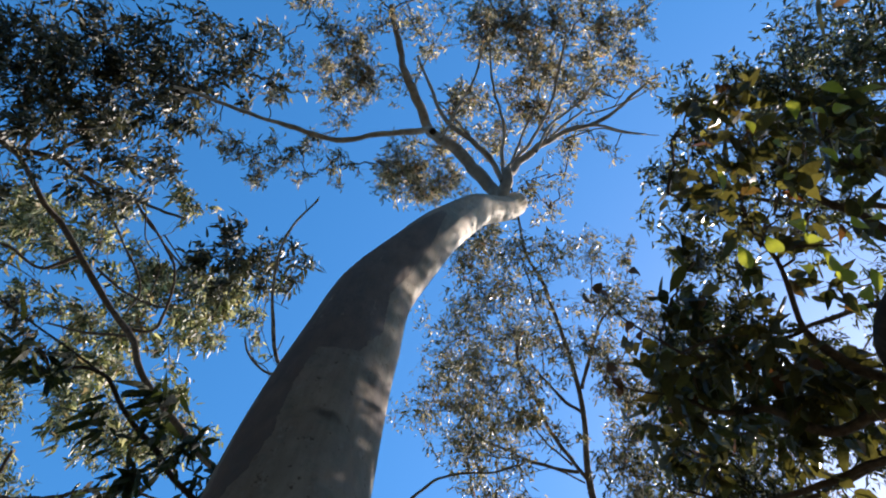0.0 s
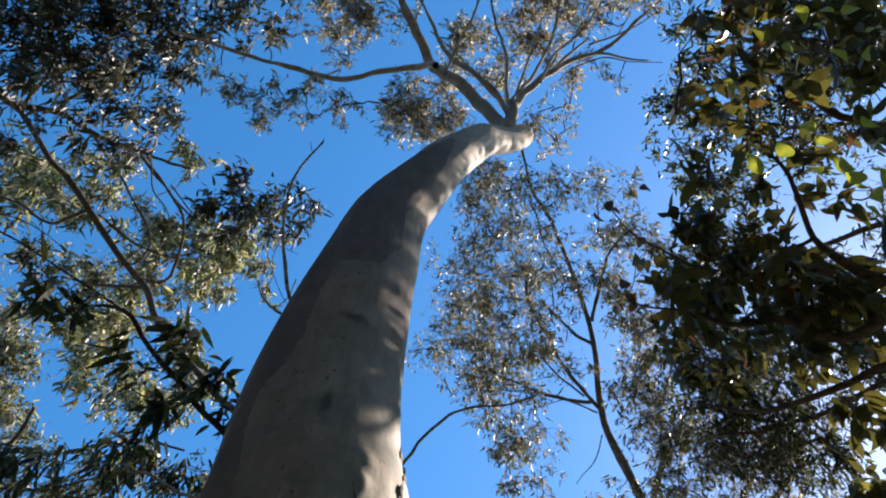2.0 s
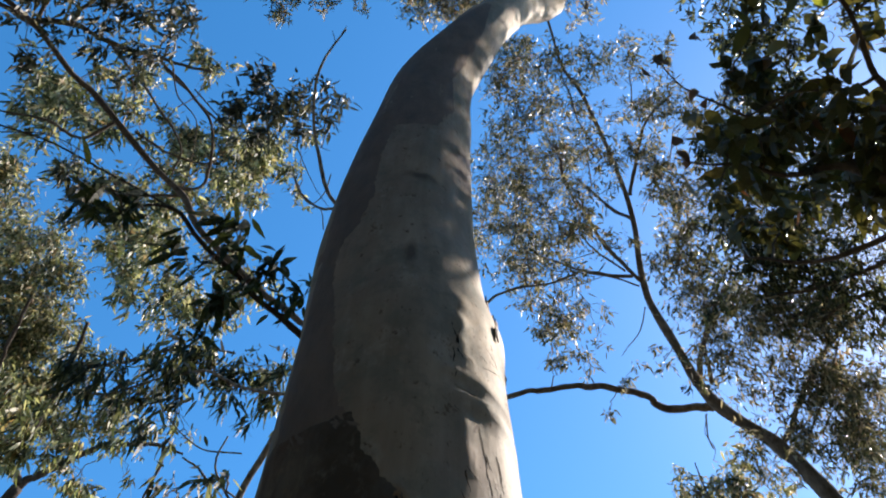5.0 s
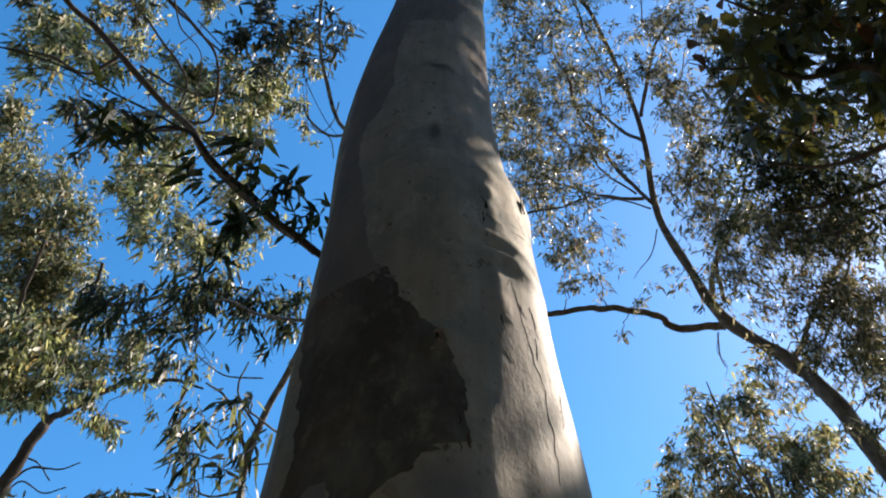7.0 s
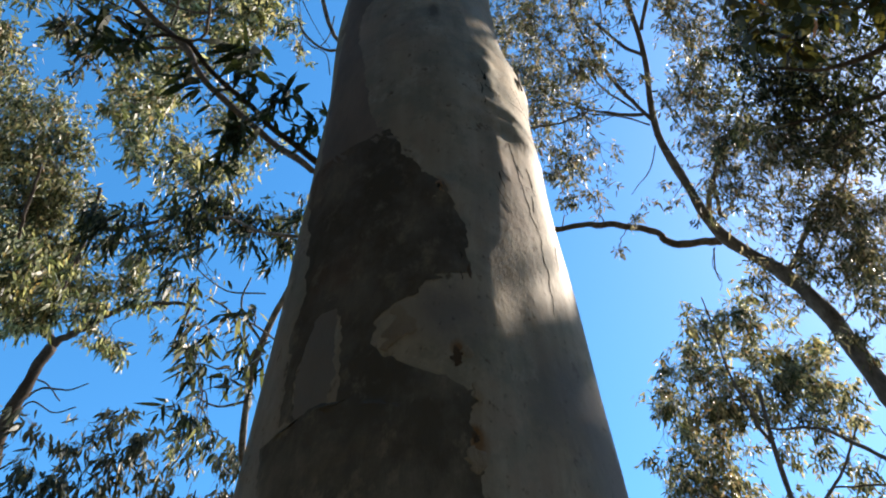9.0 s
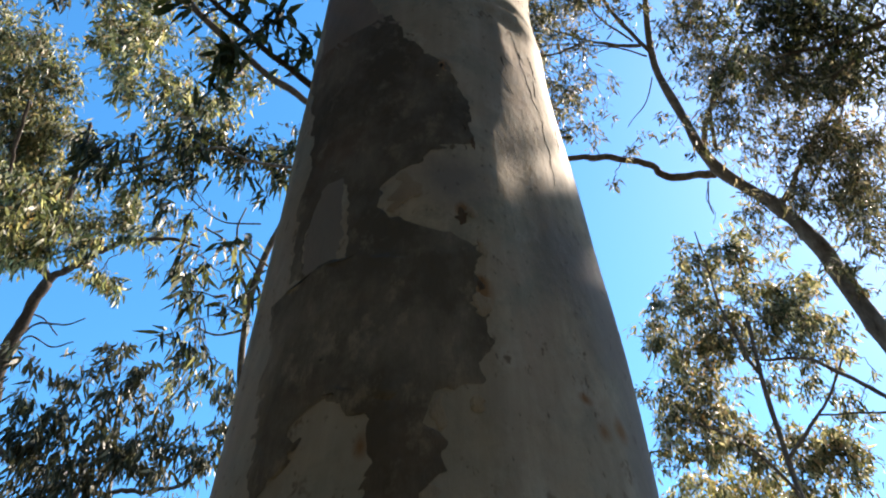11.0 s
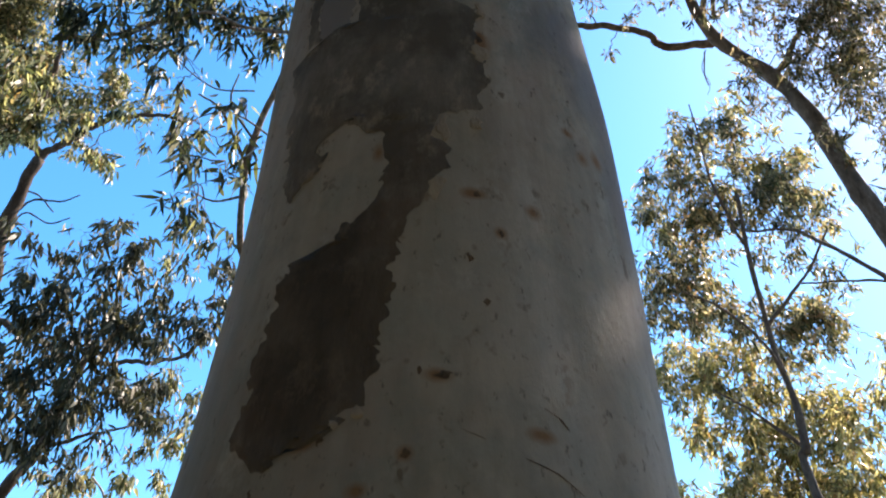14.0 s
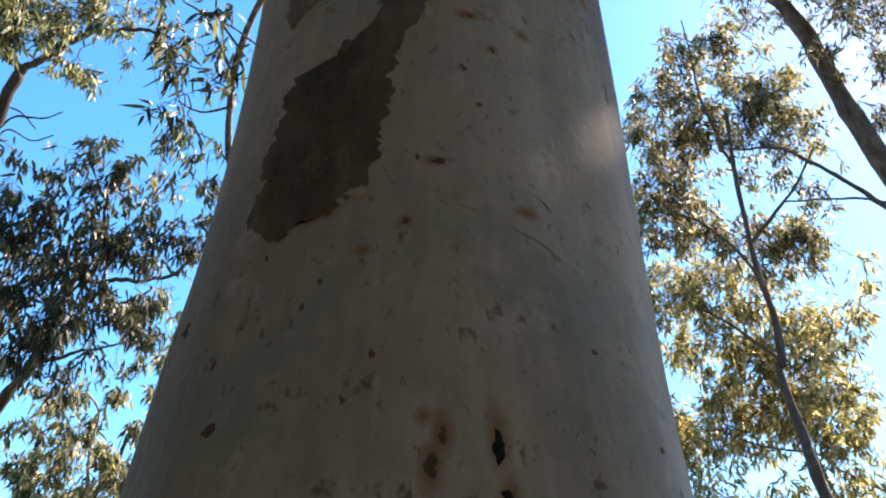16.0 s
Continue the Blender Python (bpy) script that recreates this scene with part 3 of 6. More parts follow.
for crack in [
    [(29.3, 2.838), (35.9, 2.836), (43.2, 2.834)],
    [(27.3, 2.773), (30.5, 2.755), (34.6, 2.752)],
    [(47.0, 2.912), (61.2, 2.949), (71.4, 2.964)],
    [(33.9, 2.919), (39.5, 2.900)],
    [(46.3, 2.948), (53.2, 2.941)],
    [(32.5, 2.979), (30.2, 2.907)],
    [(32.4, 2.631), (34.3, 2.589)],
    [(44.4, 2.689), (46.9, 2.661)],
    [(51.1, 2.630), (49.8, 2.575)],
    [(61.7, 2.545), (57.9, 2.466)],
    [(38.6, 3.283), (52.6, 3.299), (57.9, 3.302)],
    [(38.2, 4.316), (53.7, 4.309)],
] + [
    [(30.7, 2.583), (36.1, 2.533)],
    [(50.4, 2.703), (53.0, 2.633)],
    [(29.7, 3.002), (31.7, 2.936), (34.8, 2.897)],
    [(41.0, 2.737), (43.5, 2.680), (46.1, 2.613), (47.5, 2.562), (51.0, 2.523)],
    [(50.7, 2.520), (50.4, 2.459), (50.5, 2.403), (49.4, 2.346)],
    [(33.6, 2.994), (29.0, 2.870), (31.4, 2.804)],
    [(50.8, 3.005), (51.9, 2.958), (62.4, 2.971)],
    [(32.5, 2.638), (38.5, 2.623), (40.5, 2.622)],
    [(10.9, 2.435), (12.4, 2.368), (12.5, 2.331)],
    [(24.4, 1.614), (27.6, 1.609), (29.3, 1.599)],
    [(20.1, 1.567), (25.7, 1.560), (32.0, 1.546)],
    [(8.1, 1.584), (11.7, 1.578)],
]:
    strip("bark_crack", crack_rows(crack), DARK if crack[0][1] > 2 else MARK, 0.0004, 0.1, 0.003, 3, label="dark bark crack")
SCARS = [(35.5, 2.822, 10.2, 0.024), (14.9, 1.372, 2.4, 0.026), (5.1, 1.631, 4.0, 0.008), (-0.9, 1.564, 1.9, 0.007), (-16.6, 1.579, 1.7, 0.010), (16.3, 1.339, 2.5, 0.007), (-31.7, 1.393, 4.3, 0.011), (0.4, 1.635, 1.1, 0.005), (-28.1, 1.543, 1.2, 0.005), (-34.9, 1.449, 1.7, 0.011), (-51.5, 1.509, 4.6, 0.017), (9.3, 2.196, 3.8, 0.032), (13.4, 2.087, 2.5, 0.015), (-17.5, 2.237, 1.8, 0.010), (11.2, 1.838, 2.1, 0.007), (16.9, 1.792, 1.3, 0.009), (12.8, 1.708, 1.9, 0.006), (9.5, 1.756, 1.8, 0.011), (-9.1, 1.404, 1.3, 0.005), (-4.9, 1.440, 1.6, 0.006), (-18.4, 1.487, 1.2, 0.007), (-15.9, 1.509, 1.6, 0.005)]
SPECKS = [(5.2, 1.356, 2.0, 0.018), (6.8, 1.378, 1.5, 0.014), (15.2, 2.351, 1.8, 0.030), (50.1, 1.397, 2.7, 0.006), (35.2, 1.463, 1.6, 0.004)]
FLAKES = [  # bearing, height, width in degrees, height
    (14.5, 2.146, 4.3, 0.030), (12.8, 2.060, 6.5, 0.032), (11.1, 1.940, 4.6, 0.020), (3.2, 1.927, 4.4, 0.039), (1.5, 1.839, 5.2, 0.034), (-7.5, 2.243, 10.7, 0.076), (12.9, 2.204, 4.5, 0.021), (-10.1, 1.601, 2.5, 0.012), (-13.9, 1.591, 3.1, 0.009)]

# the marks at bearings 14.9 and 16.3 are holes, their inner shade painted dark
for b, z, wide, tall in SCARS:
    strip("bark_scar", lens(b, z, wide, max(tall, 0.008)), DARK if z > 2.4 or b in (14.9, 16.3) else MARK, 0.0006, 0.5, 0.002, 6, "dark bark scar")
for b, z, wide, tall in SPECKS:
    strip("bark_scar", lens(b, z, wide, max(tall, 0.006)), MARK, 0.0006, 0.5, 0.002, 4, "dark bark scar")
for b, z, wide, tall in FLAKES:
    strip("bark_flake", lens(b, z, wide, tall), FRESH, 0.0016, 1.2, 0.003, 8, "fresh cream bark flake")
# the small hole of a knot: a flat dark mark paints its shade
strip("knot_hole", lens(6.0, 2.53, 1.6, 0.012), DARK, 0.0008, 0.2, 0.002, 5, "dark knot hole")


def loose_bark(b, z, long, wide, curl):
    """A dead strip of bark that peels away from the trunk and curls at its free end."""
    root, out = np.array(skin(z, b)), np.array((math.sin(radians(b)), -math.cos(radians(b)), 0.0))
    side = np.array((math.cos(radians(b)), math.sin(radians(b)), 0.0))
    verts, faces = [], []
    for i in range(11):
        f = i / 10
        mid = root + out * (0.002 + curl * f * f) + np.array((0, 0, -long * f)) + side * 0.3 * wide * math.sin(5 * f + b)
        half = wide * (0.35 + 0.4 * math.sin(2.6 * f + 0.5) + 0.18 * noise.noise((f * 6, b, z)))
        roll = out * 0.2 * half
        verts += [mid - side * half + roll, mid - side * half * 0.4, mid + side * half * 0.4, mid + side * half + roll]
        verts += [v + out * 0.0025 for v in verts[-4:]]
    for i in range(10):
        for j in range(3):
            q = i * 8 + j
            faces += [(q, q + 1, q + 9, q + 8), (q + 4, q + 12, q + 13, q + 5)]
        faces += [(i * 8, i * 8 + 8, i * 8 + 12, i * 8 + 4), (i * 8 + 3, i * 8 + 7, i * 8 + 15, i * 8 + 11)]
    faces += [(0, 4, 5, 1), (1, 5, 6, 2), (2, 6, 7, 3), (80, 81, 85, 84), (81, 82, 86, 85), (82, 83, 87, 86)]
    part("loose_bark", verts, faces, ROUGH, trunk, "dead brown bark strip, curling away")


for b, z, long, wide, curl in ((76, 3.33, 0.12, 0.018, 0.010), (82, 3.27, 0.14, 0.024, 0.018), (71, 3.20, 0.08, 0.012, 0.006), (88, 3.31, 0.18, 0.024, 0.022), (65, 3.13, 0.05, 0.008, 0.003), (92, 3.20, 0.11, 0.020, 0.016)):
    loose_bark(b, z, long, wide, curl)


# ---- boughs and trees ----
# boughs and crown of the main gum
bough(gum, [(0.64, 1.02, 8.36, 0.066), (0.58, 0.93, 8.72, 0.062), (0.36, 0.79, 9.09, 0.058), (0.08, 0.69, 9.44, 0.053), (-0.09, 0.61, 9.77, 0.047), (-0.31, 0.30, 10.12, 0.041), (-0.48, -0.00, 10.46, 0.034), (-0.67, -0.50, 10.78, 0.026)])
bough(gum, [(0.70, 1.03, 8.46, 0.064), (0.68, 0.90, 8.64, 0.058), (0.69, 0.77, 8.81, 0.052)])
bough(gum, [(-0.00, 0.56, 9.01, 0.034), (-0.06, 0.57, 9.20, 0.032), (-0.41, 0.70, 9.36, 0.030), (-0.91, 0.82, 9.49, 0.027), (-1.38, 0.80, 9.60, 0.025), (-1.75, 0.76, 9.73, 0.022), (-2.18, 0.68, 9.83, 0.019), (-2.71, 0.58, 9.87, 0.016)])
bough(gum, [(0.69, 0.88, 8.69, 0.030), (0.62, 0.80, 9.00, 0.027), (0.28, 0.60, 9.32, 0.024), (0.04, 0.44, 9.62, 0.020), (-0.10, 0.27, 9.91, 0.017), (-0.29, -0.03, 10.20, 0.012)])
bough(gum, [(0.69, 0.81, 8.76, 0.038), (0.77, 0.80, 9.05, 0.035), (1.00, 0.66, 9.34, 0.031), (1.27, 0.48, 9.63, 0.027), (1.58, 0.39, 9.88, 0.023), (1.88, 0.19, 10.14, 0.018), (2.27, -0.18, 10.37, 0.013)])
bough(gum, [(1.23, 0.44, 9.31, 0.017), (1.56, 0.36, 9.47, 0.014), (1.81, 0.39, 9.62, 0.011), (2.10, 0.41, 9.76, 0.007)])
bough(gum, [(0.70, 0.80, 8.81, 0.021), (0.78, 0.79, 9.19, 0.019), (0.96, 0.61, 9.58, 0.017), (1.14, 0.25, 9.98, 0.015), (1.21, -0.13, 10.38, 0.013), (1.25, -0.52, 10.76, 0.010)])
bough(gum, [(0.69, 0.82, 8.81, 0.021), (0.68, 0.77, 9.30, 0.019), (0.68, 0.51, 9.81, 0.016), (0.53, 0.17, 10.32, 0.013), (0.43, -0.32, 10.82, 0.010)])
bough(gum, [(0.97, 0.63, 9.11, 0.016), (1.12, 0.43, 9.59, 0.014), (1.45, 0.17, 10.04, 0.011), (1.70, -0.17, 10.49, 0.008)])
bough(gum, [(0.08, 0.65, 9.15, 0.016), (0.20, 0.38, 9.65, 0.014), (0.34, 0.07, 10.14, 0.011), (0.36, -0.32, 10.62, 0.008)])
bough(gum, [(0.81, 0.89, 9.74, 0.020), (1.12, 0.68, 10.01, 0.017), (1.36, 0.47, 10.28, 0.015), (1.58, 0.32, 10.53, 0.012)])
bough(gum, [(0.81, 0.88, 9.74, 0.016), (0.91, 0.63, 10.12, 0.013), (1.02, 0.36, 10.50, 0.011), (1.10, 0.01, 10.87, 0.008), (1.21, -0.43, 11.22, 0.005)])
bough(gum, [(1.13, 0.68, 10.04, 0.010), (1.27, 0.41, 10.40, 0.008), (1.33, 0.09, 10.75, 0.006), (1.32, -0.26, 11.10, 0.004)])
bough(gum, [(1.40, 0.61, 10.22, 0.010), (1.74, 0.48, 10.35, 0.008), (2.07, 0.50, 10.46, 0.006), (2.43, 0.49, 10.54, 0.004)])
bough(gum, [(1.56, 0.36, 10.33, 0.012), (1.89, 0.23, 10.48, 0.009), (2.20, 0.06, 10.63, 0.007), (2.37, -0.10, 10.81, 0.004)])
bough(gum, [(1.90, 0.25, 10.58, 0.007), (2.05, 0.00, 10.82, 0.005), (2.16, -0.31, 11.07, 0.003)])
bough(gum, [(-0.20, 0.60, 10.60, 0.010), (-0.45, 0.27, 10.76, 0.008), (-0.63, 0.14, 10.88, 0.006), (-0.83, 0.24, 10.99, 0.004)])
bough(gum, [(-0.33, 0.34, 11.03, 0.009), (-0.22, -0.02, 11.26, 0.007), (-0.07, -0.39, 11.47, 0.006), (-0.05, -0.66, 11.67, 0.004)])
bough(gum, [(0.63, 0.96, 10.04, 0.016), (0.35, 0.73, 10.26, 0.013), (0.11, 0.54, 10.45, 0.010), (-0.13, 0.40, 10.63, 0.007)])
bough(gum, [(1.00, 1.06, 9.89, 0.006), (1.14, 1.20, 9.90, 0.005), (1.31, 1.33, 9.90, 0.003)])
masses(gum, [(-1.12, -0.15, 10.15, 0.18, 0.9), (-1.31, 0.19, 10.73, 0.19, 0.7), (-1.22, 0.43, 10.71, 0.19, 0.9), (-1.00, 0.07, 10.31, 0.23, 0.9), (-0.92, 0.36, 10.31, 0.22, 0.9), (-0.87, -0.17, 10.45, 0.21, 0.7), (-1.00, 0.58, 10.63, 0.17, 0.6), (-1.01, 0.77, 10.38, 0.15, 0.4), (-0.74, 0.21, 10.27, 0.18, 0.6), (-0.53, 0.27, 10.62, 0.16, 0.5), (-0.64, -0.32, 10.41, 0.15, 0.4), (-0.38, -0.22, 11.33, 0.23, 0.7), (-0.23, -0.04, 11.42, 0.19, 0.5), (-0.39, 1.11, 10.13, 0.23, 0.9), (-0.29, 1.45, 10.92, 0.25, 0.9), (-0.48, 1.37, 10.75, 0.18, 0.8), (-0.55, 1.70, 11.10, 0.15, 0.6), (-0.17, 1.29, 10.91, 0.25, 0.9)])
masses(gum, [(-0.07, 1.51, 10.72, 0.20, 0.8), (0.06, 1.07, 11.00, 0.23, 0.7), (0.05, 1.33, 10.55, 0.22, 0.9), (0.23, 1.31, 10.95, 0.20, 0.7), (-0.29, 1.01, 11.16, 0.17, 0.4), (0.25, 0.43, 10.79, 0.22, 0.9), (0.38, 0.41, 11.39, 0.19, 0.8), (0.13, 0.56, 11.20, 0.17, 0.6), (0.51, 0.87, 11.39, 0.24, 0.7), (0.57, 0.47, 10.40, 0.19, 0.5), (0.70, 0.89, 10.79, 0.19, 0.6), (0.09, 0.85, 11.35, 0.19, 0.5), (0.27, -0.31, 11.06, 0.25, 0.9), (0.45, -0.46, 11.33, 0.26, 0.9), (0.44, -0.13, 11.46, 0.21, 0.7), (0.60, -0.54, 10.47, 0.25, 0.9), (0.81, -0.39, 10.53, 0.26, 0.9), (1.02, -0.21, 11.31, 0.26, 0.9)])
masses(gum, [(0.76, -0.18, 11.37, 0.21, 0.6), (1.18, 0.02, 11.14, 0.27, 0.9), (1.32, 0.08, 10.59, 0.19, 0.8), (0.96, 0.08, 10.78, 0.22, 0.8), (0.75, 0.32, 10.96, 0.22, 0.7), (0.90, 0.47, 10.80, 0.19, 0.6), (1.08, 0.38, 10.77, 0.16, 0.6), (1.11, -0.55, 10.75, 0.24, 0.7), (1.32, -0.76, 11.27, 0.23, 0.6), (1.27, -0.45, 10.41, 0.17, 0.4), (1.63, -0.61, 11.00, 0.25, 0.8), (1.74, -0.38, 11.00, 0.23, 0.7), (1.63, -0.16, 11.30, 0.23, 0.7), (1.72, -0.06, 10.15, 0.18, 0.7), (1.69, 0.12, 10.92, 0.23, 0.7), (1.86, -0.64, 10.89, 0.22, 0.6), (1.95, -0.30, 10.65, 0.19, 0.5), (2.03, -0.22, 10.11, 0.17, 0.5)])
masses(gum, [(1.42, 0.21, 10.18, 0.15, 0.5), (1.19, 0.56, 10.34, 0.19, 0.5), (1.51, 0.82, 11.07, 0.23, 0.5), (1.55, 0.51, 10.29, 0.15, 0.3), (1.74, 0.65, 10.21, 0.13, 0.3), (1.99, 0.78, 10.42, 0.12, 0.3), (1.50, 1.08, 10.63, 0.16, 0.3), (1.10, 1.26, 10.92, 0.18, 0.5), (1.27, 1.46, 10.99, 0.18, 0.5), (1.37, 1.42, 10.30, 0.14, 0.4), (-0.71, -0.75, 11.34, 0.26, 0.6), (0.25, -0.83, 10.27, 0.25, 0.8), (0.84, -0.98, 10.68, 0.26, 0.8), (1.41, -0.98, 10.40, 0.25, 0.7), (-1.11, -0.67, 10.58, 0.24, 0.7), (-0.16, -0.74, 10.79, 0.22, 0.5), (2.04, -0.79, 10.68, 0.22, 0.6), (-1.48, -0.56, 10.61, 0.22, 0.5)])
masses(gum, [(0.50, -1.20, 10.48, 0.30, 0.8), (-0.32, -1.10, 10.48, 0.30, 0.7), (1.23, -1.35, 10.43, 0.30, 0.7), (-1.10, -1.11, 11.05, 0.32, 0.7), (-2.00, 1.04, 9.78, 0.13, 0.7), (-1.85, 1.21, 9.91, 0.14, 0.8), (-1.69, 1.01, 9.92, 0.13, 0.6), (-1.55, 1.17, 9.88, 0.14, 0.8), (-1.91, 1.41, 9.95, 0.13, 0.8), (-1.71, 1.43, 9.87, 0.10, 0.5), (-1.38, 1.02, 9.86, 0.12, 0.7), (-1.29, 1.02, 10.33, 0.15, 0.7), (-1.28, 1.29, 9.77, 0.11, 0.6), (-0.99, 1.19, 9.77, 0.11, 0.6), (-0.96, 1.43, 10.06, 0.08, 0.5), (-0.99, 1.06, 10.05, 0.11, 0.5), (-0.83, 1.12, 9.84, 0.10, 0.4), (-1.67, 0.53, 9.73, 0.12, 0.5)])
masses(gum, [(-1.56, 0.08, 10.10, 0.14, 0.5), (-1.64, -0.03, 9.91, 0.10, 0.4), (-1.37, -0.33, 9.85, 0.15, 0.5), (-1.54, -0.43, 10.09, 0.15, 0.5), (-1.17, 0.62, 10.18, 0.10, 0.3), (-2.03, 1.11, 9.49, 0.12, 0.5), (-2.24, 0.95, 9.79, 0.13, 0.4)])
# slender tree leaning in from the other side
leaner = Tree("gum_tree", (6.3, 7.0, 0.0), "slender leaning gum with bare crooked side limb", FLECKED, GUM_LEAF, 0.10, 0.22, 12, 70)
stem(leaner, [(6.30, 7.00, -0.10, 0.260), (5.80, 6.90, 3.50, 0.220), (4.71, 6.50, 6.66, 0.114), (4.46, 6.43, 7.50, 0.105), (4.18, 6.21, 8.40, 0.095), (3.93, 6.21, 8.98, 0.085), (3.38, 6.17, 9.69, 0.074), (2.98, 5.81, 10.49, 0.062), (2.68, 5.38, 11.22, 0.049), (2.49, 4.55, 11.70, 0.036), (2.21, 3.86, 12.06, 0.031), (1.76, 3.02, 12.43, 0.027), (1.45, 2.64, 12.54, 0.022), (1.28, 2.20, 12.67, 0.017), (1.06, 1.64, 12.81, 0.012)])
bough(leaner, [(3.50, 6.52, 10.04, 0.057), (2.81, 6.50, 10.00, 0.051), (2.52, 6.26, 9.99, 0.046), (1.76, 6.15, 9.97, 0.040), (1.04, 6.13, 9.81, 0.035), (0.55, 6.10, 9.60, 0.030), (0.04, 5.98, 9.41, 0.025), (-0.44, 5.97, 9.12, 0.021)])
bough(leaner, [(2.68, 5.38, 11.22, 0.033), (2.29, 5.09, 11.54, 0.029), (1.90, 4.64, 11.90, 0.025), (1.59, 4.24, 12.18, 0.021), (1.43, 3.75, 12.45, 0.017)])
bough(leaner, [(2.51, 5.26, 11.33, 0.025), (1.80, 5.23, 11.39, 0.020), (1.32, 5.07, 11.44, 0.016), (0.84, 5.07, 11.37, 0.012)])
bough(leaner, [(3.33, 6.29, 10.28, 0.045), (3.39, 6.00, 10.60, 0.036), (3.55, 5.64, 10.90, 0.026), (3.85, 5.10, 11.22, 0.017)])
bough(leaner, [(2.49, 4.55, 11.70, 0.029), (2.21, 4.47, 11.91, 0.023), (1.75, 4.18, 12.24, 0.017)])
bough(leaner, [(2.39, 4.14, 11.62, 0.028), (2.55, 3.24, 11.94, 0.020), (2.88, 2.81, 12.01, 0.012)])
bough(leaner, [(3.93, 6.21, 8.98, 0.042), (4.24, 5.80, 9.34, 0.034), (4.59, 5.24, 9.73, 0.027), (5.03, 4.85, 9.89, 0.020)])
bough(leaner, [(-0.36, 5.25, 8.84, 0.023), (-0.09, 5.15, 9.15, 0.021), (0.16, 4.93, 9.53, 0.020), (0.37, 4.84, 9.79, 0.018), (0.56, 4.80, 10.01, 0.017), (0.87, 4.80, 10.20, 0.015), (1.27, 4.81, 10.35, 0.013), (1.63, 4.75, 10.53, 0.011)])
bough(leaner, [(3.40, 6.61, 10.01, 0.012), (3.42, 6.83, 9.81, 0.010), (3.48, 6.94, 9.70, 0.008)])
bough(leaner, [(2.71, 5.68, 11.20, 0.010), (2.63, 5.94, 10.98, 0.008), (2.45, 6.12, 10.83, 0.006), (2.36, 6.19, 10.72, 0.004)])
bough(leaner, [(3.43, 6.11, 10.05, 0.035), (3.29, 5.78, 10.16, 0.027), (3.28, 5.40, 10.25, 0.020), (3.36, 4.98, 10.31, 0.012)])
bough(leaner, [(2.50, 5.42, 11.76, 0.018), (2.00, 5.19, 12.13, 0.014), (1.85, 4.89, 12.45, 0.010), (1.82, 4.65, 12.71, 0.006)])
bough(leaner, [(2.68, 5.54, 11.53, 0.014), (2.21, 5.46, 11.68, 0.011), (1.57, 5.47, 11.80, 0.008), (1.00, 5.52, 11.84, 0.005)])
bough(leaner, [(2.21, 5.45, 11.69, 0.007), (1.81, 5.61, 11.62, 0.005), (1.40, 5.78, 11.53, 0.003)])
bough(leaner, [(2.06, 5.23, 11.95, 0.008), (1.57, 5.38, 11.90, 0.005), (1.08, 5.49, 11.85, 0.003)])
bough(leaner, [(3.34, 6.44, 9.83, 0.006), (3.31, 6.64, 9.68, 0.005), (3.42, 6.76, 9.53, 0.004), (3.39, 6.88, 9.44, 0.003)])
bough(leaner, [(4.44, 4.02, 8.96, 0.020), (4.13, 4.27, 8.99, 0.014), (4.01, 4.45, 8.95, 0.008)])
bough(leaner, [(4.27, 4.72, 9.03, 0.012), (4.21, 5.20, 8.83, 0.013), (4.08, 5.61, 8.68, 0.015), (4.00, 5.91, 8.57, 0.016)])
masses(leaner, [(0.86, 2.64, 13.23, 0.43, 0.8), (0.62, 2.83, 12.72, 0.37, 0.9), (1.22, 2.35, 11.59, 0.33, 0.8), (1.82, 2.36, 12.28, 0.32, 0.5), (2.48, 2.62, 13.17, 0.39, 0.6), (0.92, 3.27, 12.43, 0.45, 1.0), (1.53, 2.96, 11.53, 0.38, 0.6), (2.60, 3.32, 13.15, 0.44, 0.4), (0.71, 4.28, 13.34, 0.45, 0.8), (1.44, 4.30, 13.36, 0.50, 0.9), (1.89, 3.48, 11.31, 0.38, 0.6), (0.50, 4.82, 13.16, 0.41, 0.7), (1.06, 4.06, 11.29, 0.42, 0.9), (1.59, 3.87, 10.70, 0.32, 0.6), (0.39, 5.44, 12.78, 0.41, 0.6), (1.01, 5.34, 12.73, 0.40, 0.8), (1.50, 4.55, 11.18, 0.31, 0.6), (2.44, 3.35, 11.17, 0.30, 0.5)])
masses(leaner, [(2.68, 2.89, 11.94, 0.32, 0.4), (2.83, 2.36, 12.39, 0.24, 0.4), (2.93, 3.96, 11.20, 0.31, 0.6)])
masses(leaner, [(0.79, 5.26, 11.71, 0.37, 0.6), (1.05, 5.05, 11.01, 0.35, 0.5), (1.44, 5.04, 11.81, 0.33, 0.6), (1.35, 5.19, 10.21, 0.29, 0.5), (1.37, 6.54, 11.87, 0.31, 0.5), (1.78, 5.86, 10.28, 0.31, 0.3), (1.89, 6.47, 11.92, 0.31, 0.4), (2.25, 5.90, 9.77, 0.21, 0.3), (2.89, 6.25, 10.50, 0.11, 0.6), (2.08, 6.53, 9.91, 0.12, 0.5), (1.34, 5.69, 9.79, 0.22, 0.4)])
